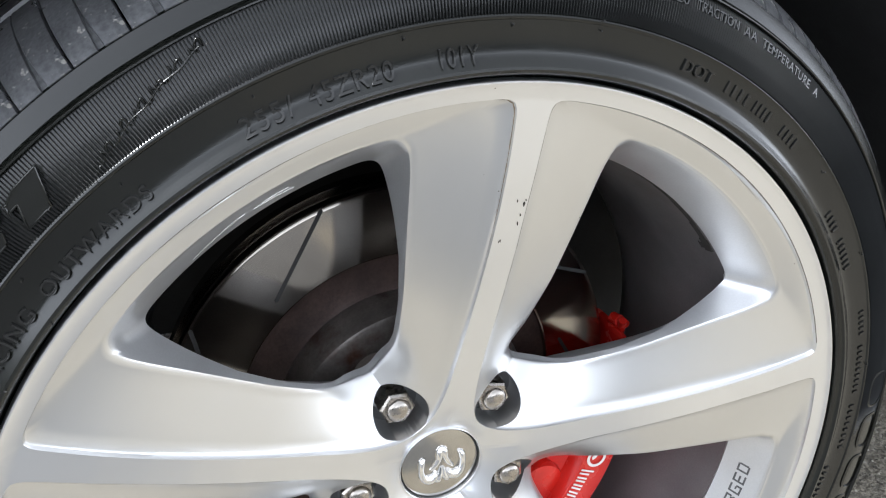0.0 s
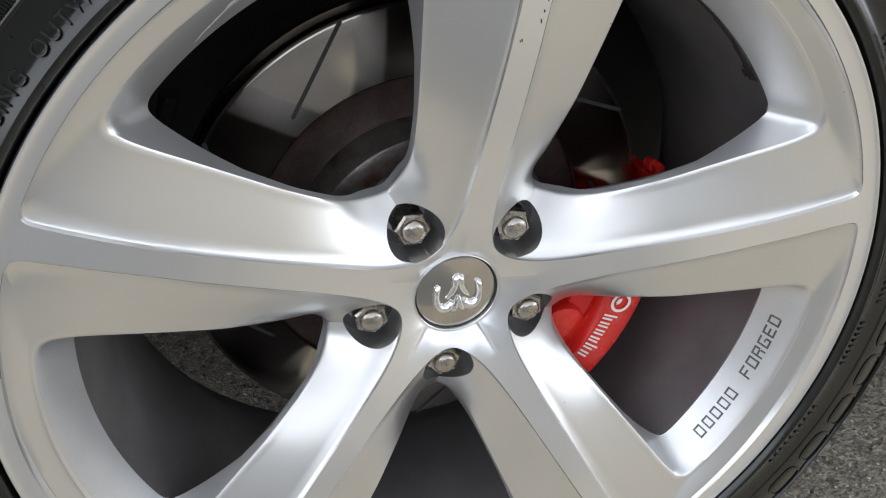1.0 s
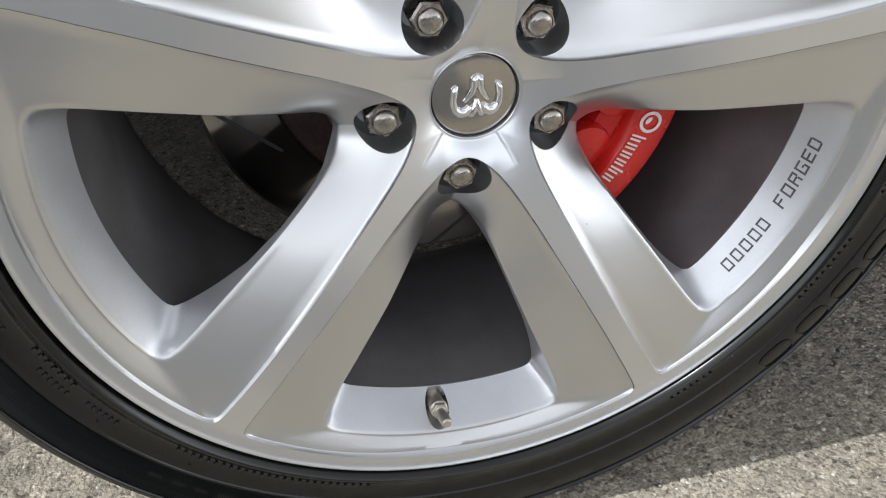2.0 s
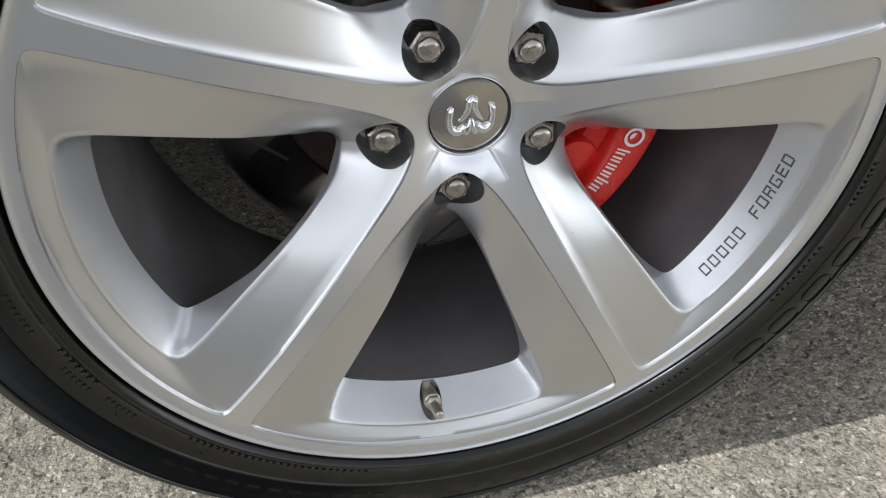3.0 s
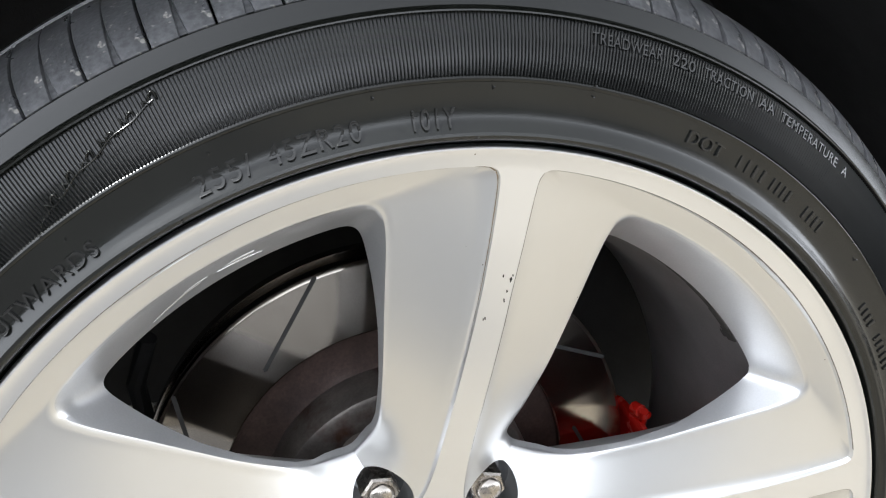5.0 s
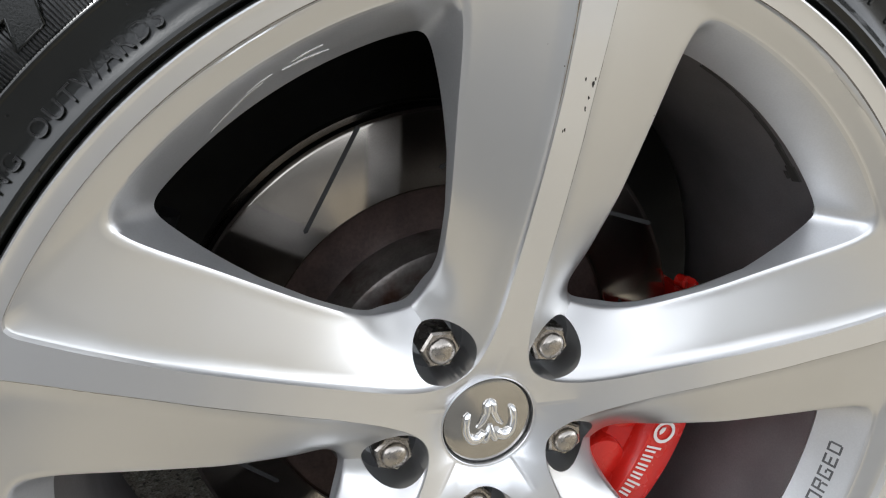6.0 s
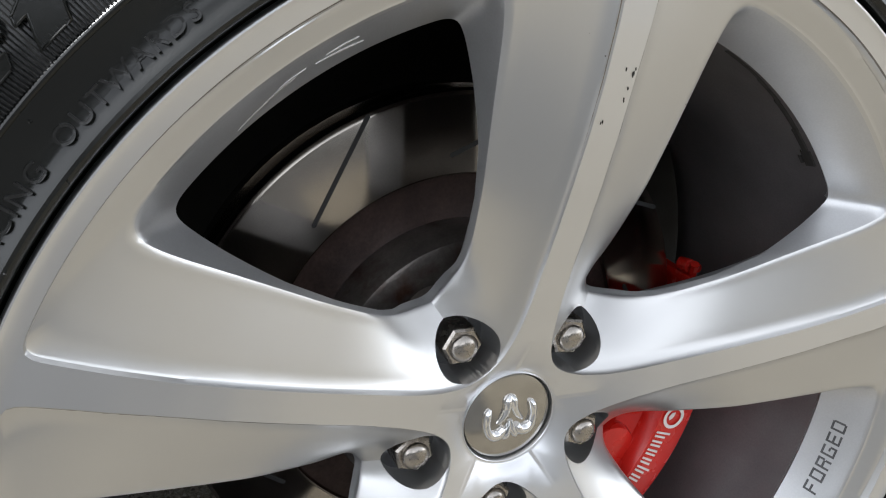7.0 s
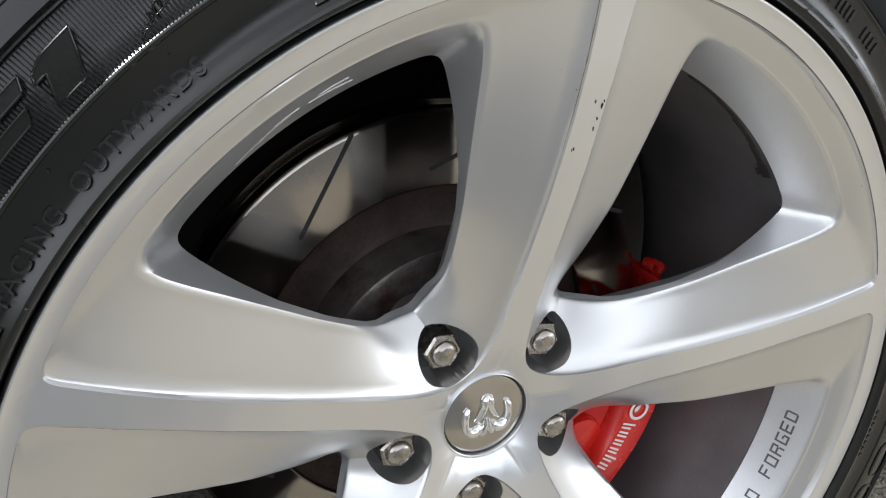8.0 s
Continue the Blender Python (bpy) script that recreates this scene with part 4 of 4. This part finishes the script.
# ---------------------------------------------------------------- brake
def build_disc():
    disc = thing("brake_disc", (0, 0, HUB_Z), "slotted polished iron brake disc with a rusty hat, behind the spokes", "brake disc")
    bm = bmesh.new()
    revolve(bm, [(0.1196, 0.0822), (0.1204, 0.0806), (0.1214, 0.0800), (0.1672, 0.0800), (0.1684, 0.0804), (0.1698, 0.0814), (0.1702, 0.0828), (0.1702, 0.0900), (0.1650, 0.0905), (0.1650, 0.1025), (0.1702, 0.1030), (0.1702, 0.1120), (0.1196, 0.1120)], 180, True)
    ring = part("friction_ring", bm, M_DISC, disc, "polished ring with faint turning marks", 30)
    bm = bmesh.new()
    revolve(bm, [(0.1202, 0.0900), (0.1196, 0.0835), (0.1160, 0.0850), (0.0960, 0.0850), (0.0920, 0.0830)], 120)
    part("hat_flange", bm, M_RUST, disc, "brown rusty inner flange")
    bm = bmesh.new()
    revolve(bm, [(0.0920, 0.0840), (0.0905, 0.0600), (0.0880, 0.0560), (0.0840, 0.0545), (0.0500, 0.0545), (0.0480, 0.0560), (0.0100, 0.0560)], 120)
    part("hat", bm, M_HAT, disc, "grey iron hat with brown stains")
    for k in range(9):
        bm = bmesh.new()
        a0 = 107.8 + 40 * k
        pa, pb = polar(0.1690, a0, 0.0798), polar(0.1325, a0 + 22.6, 0.0798)
        d = (pb - pa).normalized()
        nrm = Vector((-d.z, 0, d.x)) * 0.0014
        out = [pa - nrm, pa - d * 0.0012, pa + nrm, pb + nrm, pb + d * 0.0012, pb - nrm]
        lo = [bm.verts.new(p + Vector((0, 0.0006, 0))) for p in out]
        hi = [bm.verts.new(p - Vector((0, 0.0000, 0))) for p in out]
        for j in range(6):
            bm.faces.new((lo[j], lo[(j + 1) % 6], hi[(j + 1) % 6], hi[j]))
        bm.faces.new(hi)
        part("slot", bm, M_RING, disc, "dark milled slot")
    return disc


def build_caliper():
    cal = thing("brake_caliper", (0, 0, HUB_Z), "glossy red fixed brake caliper gripping the disc", "brake caliper")

    def solid(name, a0, a1, sections, label, seg=26, mat=M_RED):
        """A body bent round the axle: sections are (radius, y) loops."""
        bm = bmesh.new()
        rings = []
        for k in range(seg + 1):
            u = k / seg
            a = a0 + (a1 - a0) * u
            squeeze = 1.0 - 0.35 * max(0.0, abs(2 * u - 1) - 0.86) / 0.14
            cr = sum(r for r, _ in sections) / len(sections)
            cy = sum(y for _, y in sections) / len(sections)
            rings.append([bm.verts.new(polar(cr + (r - cr) * squeeze, a, cy + (y - cy) * squeeze)) for r, y in sections])
        m = len(sections)
        for a, b in zip(rings, rings[1:]):
            for j in range(m):
                bm.faces.new((a[j], a[(j + 1) % m], b[(j + 1) % m], b[j]))
        bm.faces.new(rings[0])
        bm.faces.new(rings[-1][::-1])
        return part(name, bm, mat, cal, label, 28)

    outer = [(0.106, 0.040), (0.110, 0.033), (0.1195, 0.0285), (0.1235, 0.0270), (0.1258, 0.0185), (0.1285, 0.0152), (0.1490, 0.0150), (0.1560, 0.0175), (0.1610, 0.026), (0.170, 0.046), (0.178, 0.060), (0.178, 0.074), (0.108, 0.074)]
    solid("outer_body", -47.0, 2.5, outer, "red outer half with a flat front face")
    bridge = [(0.1785, 0.058), (0.1830, 0.064), (0.1850, 0.080), (0.1850, 0.112), (0.1800, 0.120), (0.1775, 0.112), (0.1775, 0.066)]
    solid("bridge", -46.0, -20.0, bridge, "red bridge over the disc edge")
    solid("bridge", -5.0, 8.5, bridge, "red bridge over the disc edge")
    inner = [(0.110, 0.118), (0.176, 0.118), (0.182, 0.126), (0.176, 0.150), (0.112, 0.150)]
    solid("inner_body", -46.0, 8.0, inner, "red inner half behind the disc")
    for a in (-36.0, -12.0):
        bm = bmesh.new()
        lathe_on(bm, polar(0.1130, a, 0.0400), Vector((0, -1, 0)), [(0.0200, 0.0), (0.0195, 0.011), (0.0180, 0.0150), (0.0150, 0.0160), (0.0020, 0.0163)], 32)
        part("piston_housing", bm, M_RED, cal, "rounded red piston housing")
    for a, r in ((10.0, 0.182), (-47.5, 0.172)):
        bm = bmesh.new()
        lathe_on(bm, polar(r, a, 0.082), Vector((0.2, -1, 0.1)), [(0.0050, 0.0), (0.0050, 0.008), (0.0034, 0.009), (0.0030, 0.016), (0.0020, 0.0165)], 12)
        part("bleed_screw", bm, M_RED, cal, "small red bleed screw boss")
    bm = bmesh.new()
    tube(bm, [polar(0.183, 5 + 2.2 * k, 0.076 - 0.003 * k) for k in range(4)], 0.0032, 8)
    part("pipe", bm, M_RED, cal, "short red crossover pipe")
    # white maker's mark, as a plain ring and plain strokes
    y = 0.0146

    def flat(outline, name="print_mark"):
        bm = bmesh.new()
        prism(bm, outline, lambda x, z: Vector((x, y, z)), lambda x, z: Vector((x, y - 0.0004, z)))
        part(name, bm, M_WHITE, cal, "plain white printed mark")

    c = polar(0.1385, -18.4)
    bm = bmesh.new()
    n = 28
    outer_v = [bm.verts.new(c + polar(0.0082, 360 * k / n) + Vector((0, y - 0.0004, 0))) for k in range(n)]
    inner_v = [bm.verts.new(c + polar(0.0058, 360 * k / n) + Vector((0, y - 0.0004, 0))) for k in range(n)]
    for k in range(n):
        bm.faces.new((outer_v[k], outer_v[(k + 1) % n], inner_v[(k + 1) % n], inner_v[k]))
    part("print_ring", bm, M_WHITE, cal, "plain white printed ring")
    flat([((c + polar(r, a)).x, (c + polar(r, a)).z) for r, a in ((0.0036, 70), (0.0040, 110), (0.0040, 160), (0.0036, 200), (0.0012, 200), (0.0012, 70))])
    for k in range(6):
        a = -23.2 - 2.9 * k
        low, top = 0.1300, 0.1388 + (0.0030 if k in (0, 4) else 0)
        for cut0, cut1 in ((0.0, 0.62), (1.25, 1.87)):
            q = [polar(low, a - cut0), polar(low, a - cut1), polar(top if cut0 == 0 else 0.1388, a - cut1), polar(top if cut0 == 0 else 0.1388, a - cut0)]
            flat([(p.x, p.z) for p in q])
    return cal


def build_knuckle():
    k = thing("suspension_upright", (0, 0, HUB_Z), "dark dirty suspension upright and dust shield behind the disc", "suspension")
    bm = bmesh.new()
    revolve(bm, [(0.060, 0.120), (0.150, 0.122), (0.152, 0.1240), (0.060, 0.1260)], 64, True, 60, 330)
    part("dust_shield", bm, M_BLACK, k, "black pressed dust shield")
    bm = bmesh.new()
    lathe_on(bm, Vector((0, 0.10, 0)), Vector((0, 1, 0)), [(0.055, 0.0), (0.060, 0.03), (0.050, 0.08), (0.030, 0.20)], 24)
    part("hub_carrier", bm, M_BLACK, k, "dark cast hub carrier")
    bm = bmesh.new()
    tube(bm, [Vector((-0.16, 0.15, 0.10)), Vector((-0.172, 0.16, 0.06)), Vector((-0.168, 0.165, 0.02)), Vector((-0.150, 0.18, -0.01)), Vector((-0.10, 0.20, -0.02))], 0.007, 10)
    part("brake_hose", bm, M_BLACK, k, "black rubber brake hose")
    return k


wheel = thing("alloy_wheel", (0, 0, HUB_Z), "silver five-spoke forged alloy wheel with small stone chips", "wheel")
build_rim(wheel)
build_barrel(wheel)
build_nuts(wheel)
build_cap(wheel)
build_valve(wheel)
build_tyre()
build_disc()
build_caliper()
build_knuckle()


# ---------------------------------------------------------------- marks on the rim
def wall_place(th0, th1, f0, f1):
    """On the sloping wall of an opening; f runs from its front edge (0) to its back edge (1)."""
    def place(u, v, lift):
        f = f0 + (f1 - f0) * v
        r = 0.2495 + (0.2310 - 0.2495) * f
        y = -0.042 + 0.028 * f ** 1.08
        return polar(r - 0.83 * lift, th0 + (th1 - th0) * u, y - 0.55 * lift)
    return place


# squared letters, each a set of straight strokes in a unit cell
STROKES = {"F": ((0, 0, 0.2, 1), (0.2, 0.84, 1, 1), (0.2, 0.42, 0.8, 0.58)), "O": ((0, 0, 0.2, 1), (0.8, 0, 1, 1), (0.2, 0.84, 0.8, 1), (0.2, 0, 0.8, 0.16)),
           "R": ((0, 0, 0.2, 1), (0.2, 0.84, 0.8, 1), (0.8, 0.5, 1, 1), (0.2, 0.42, 0.8, 0.58), (0.72, 0, 0.92, 0.42)), "G": ((0, 0, 0.2, 1), (0.2, 0.84, 1, 1), (0.2, 0, 1, 0.16), (0.8, 0.16, 1, 0.5), (0.5, 0.42, 0.8, 0.56)),
           "E": ((0, 0, 0.2, 1), (0.2, 0.84, 1, 1), (0.2, 0.42, 0.85, 0.58), (0.2, 0, 1, 0.16)), "D": ((0, 0, 0.2, 1), (0.8, 0.12, 1, 0.88), (0.2, 0.84, 0.9, 1), (0.2, 0, 0.9, 0.16))}
_fp = wall_place(335.4, 348.4, 0.38, 0.65)
for k, letter in enumerate("FORGED"):
    bm = bmesh.new()
    for u0, v0, u1, v1 in STROKES[letter]:
        prism(bm, [((k + 0.76 * u + 0.06 * v) / 5.82, v) for u, v in ((u0, v0), (u1, v0), (u1, v1), (u0, v1))], lambda u, v: _fp(u, v, -0.0006), lambda u, v: _fp(u, v, 0.00025))
    part("engraved_letter", bm, M_INK, wheel, "engraved dark letter " + letter)
_pl = wall_place(321.4, 332.2, 0.38, 0.65)
for k in range(5):
    for u0, u1, v0, v1 in ((0.00, 0.13, 0, 1), (0.57, 0.70, 0, 1), (0.13, 0.57, 0.84, 1.0), (0.13, 0.57, 0.0, 0.16)):
        bm = bmesh.new()
        prism(bm, [((k + u0) / 4.7, v0), ((k + u1) / 4.7, v0), ((k + u1) / 4.7, v1), ((k + u0) / 4.7, v1)], lambda u, v: _pl(u, v, -0.0006), lambda u, v: _pl(u, v, 0.00025))
        part("engraved_bar", bm, M_INK, wheel, "plain engraved dark bar")
_rng = random.Random(11)
for r, a, s in ((0.2060, 82.6, 0.0012), (0.2042, 81.4, 0.0021), (0.2064, 81.2, 0.0010), (0.1974, 81.5, 0.0013), (0.1924, 81.6, 0.0015), (0.1912, 81.5, 0.0008), (0.1812, 84.0, 0.0013), (0.1806, 84.3, 0.0009)):
    bm = bmesh.new()
    y = ridge_y(r)
    out = [(0.36 * s * _rng.uniform(0.5, 1.1) * math.cos(t), s * _rng.uniform(0.5, 1.1) * math.sin(t)) for t in np.linspace(0, 6.0, 8)]
    c = polar(r, a, y)
    prism(bm, out, lambda x, z: c + Vector((x, 0.0006, z)), lambda x, z: c + Vector((x, -0.00025 + 0.22 * -z, z)))
    part("stone_chip", bm, M_CHIP, wheel, "small dark stone chip")
_wp = wall_place(0, 1, 0, 1)
for a0, a1, f0, f1, w in ((127.0, 122.4, 0.80, 0.62, 0.05), (123.6, 119.5, 0.64, 0.52, 0.06), (121.5, 118.3, 0.50, 0.44, 0.05), (117.2, 111.8, 0.50, 0.62, 0.06), (116.0, 112.4, 0.42, 0.40, 0.05)):
    bm = bmesh.new()
    out = [(a0, f0), ((a0 + a1) / 2, (f0 + f1) / 2 - w / 2), (a1, f1), ((a0 + a1) / 2, (f0 + f1) / 2 + w / 2)]
    prism(bm, out, lambda u, v: _wp(u, v, -0.0004), lambda u, v: _wp(u, v, 0.0003))
    part("scratch", bm, M_SCRATCH, wheel, "bright scuff on the rim wall")
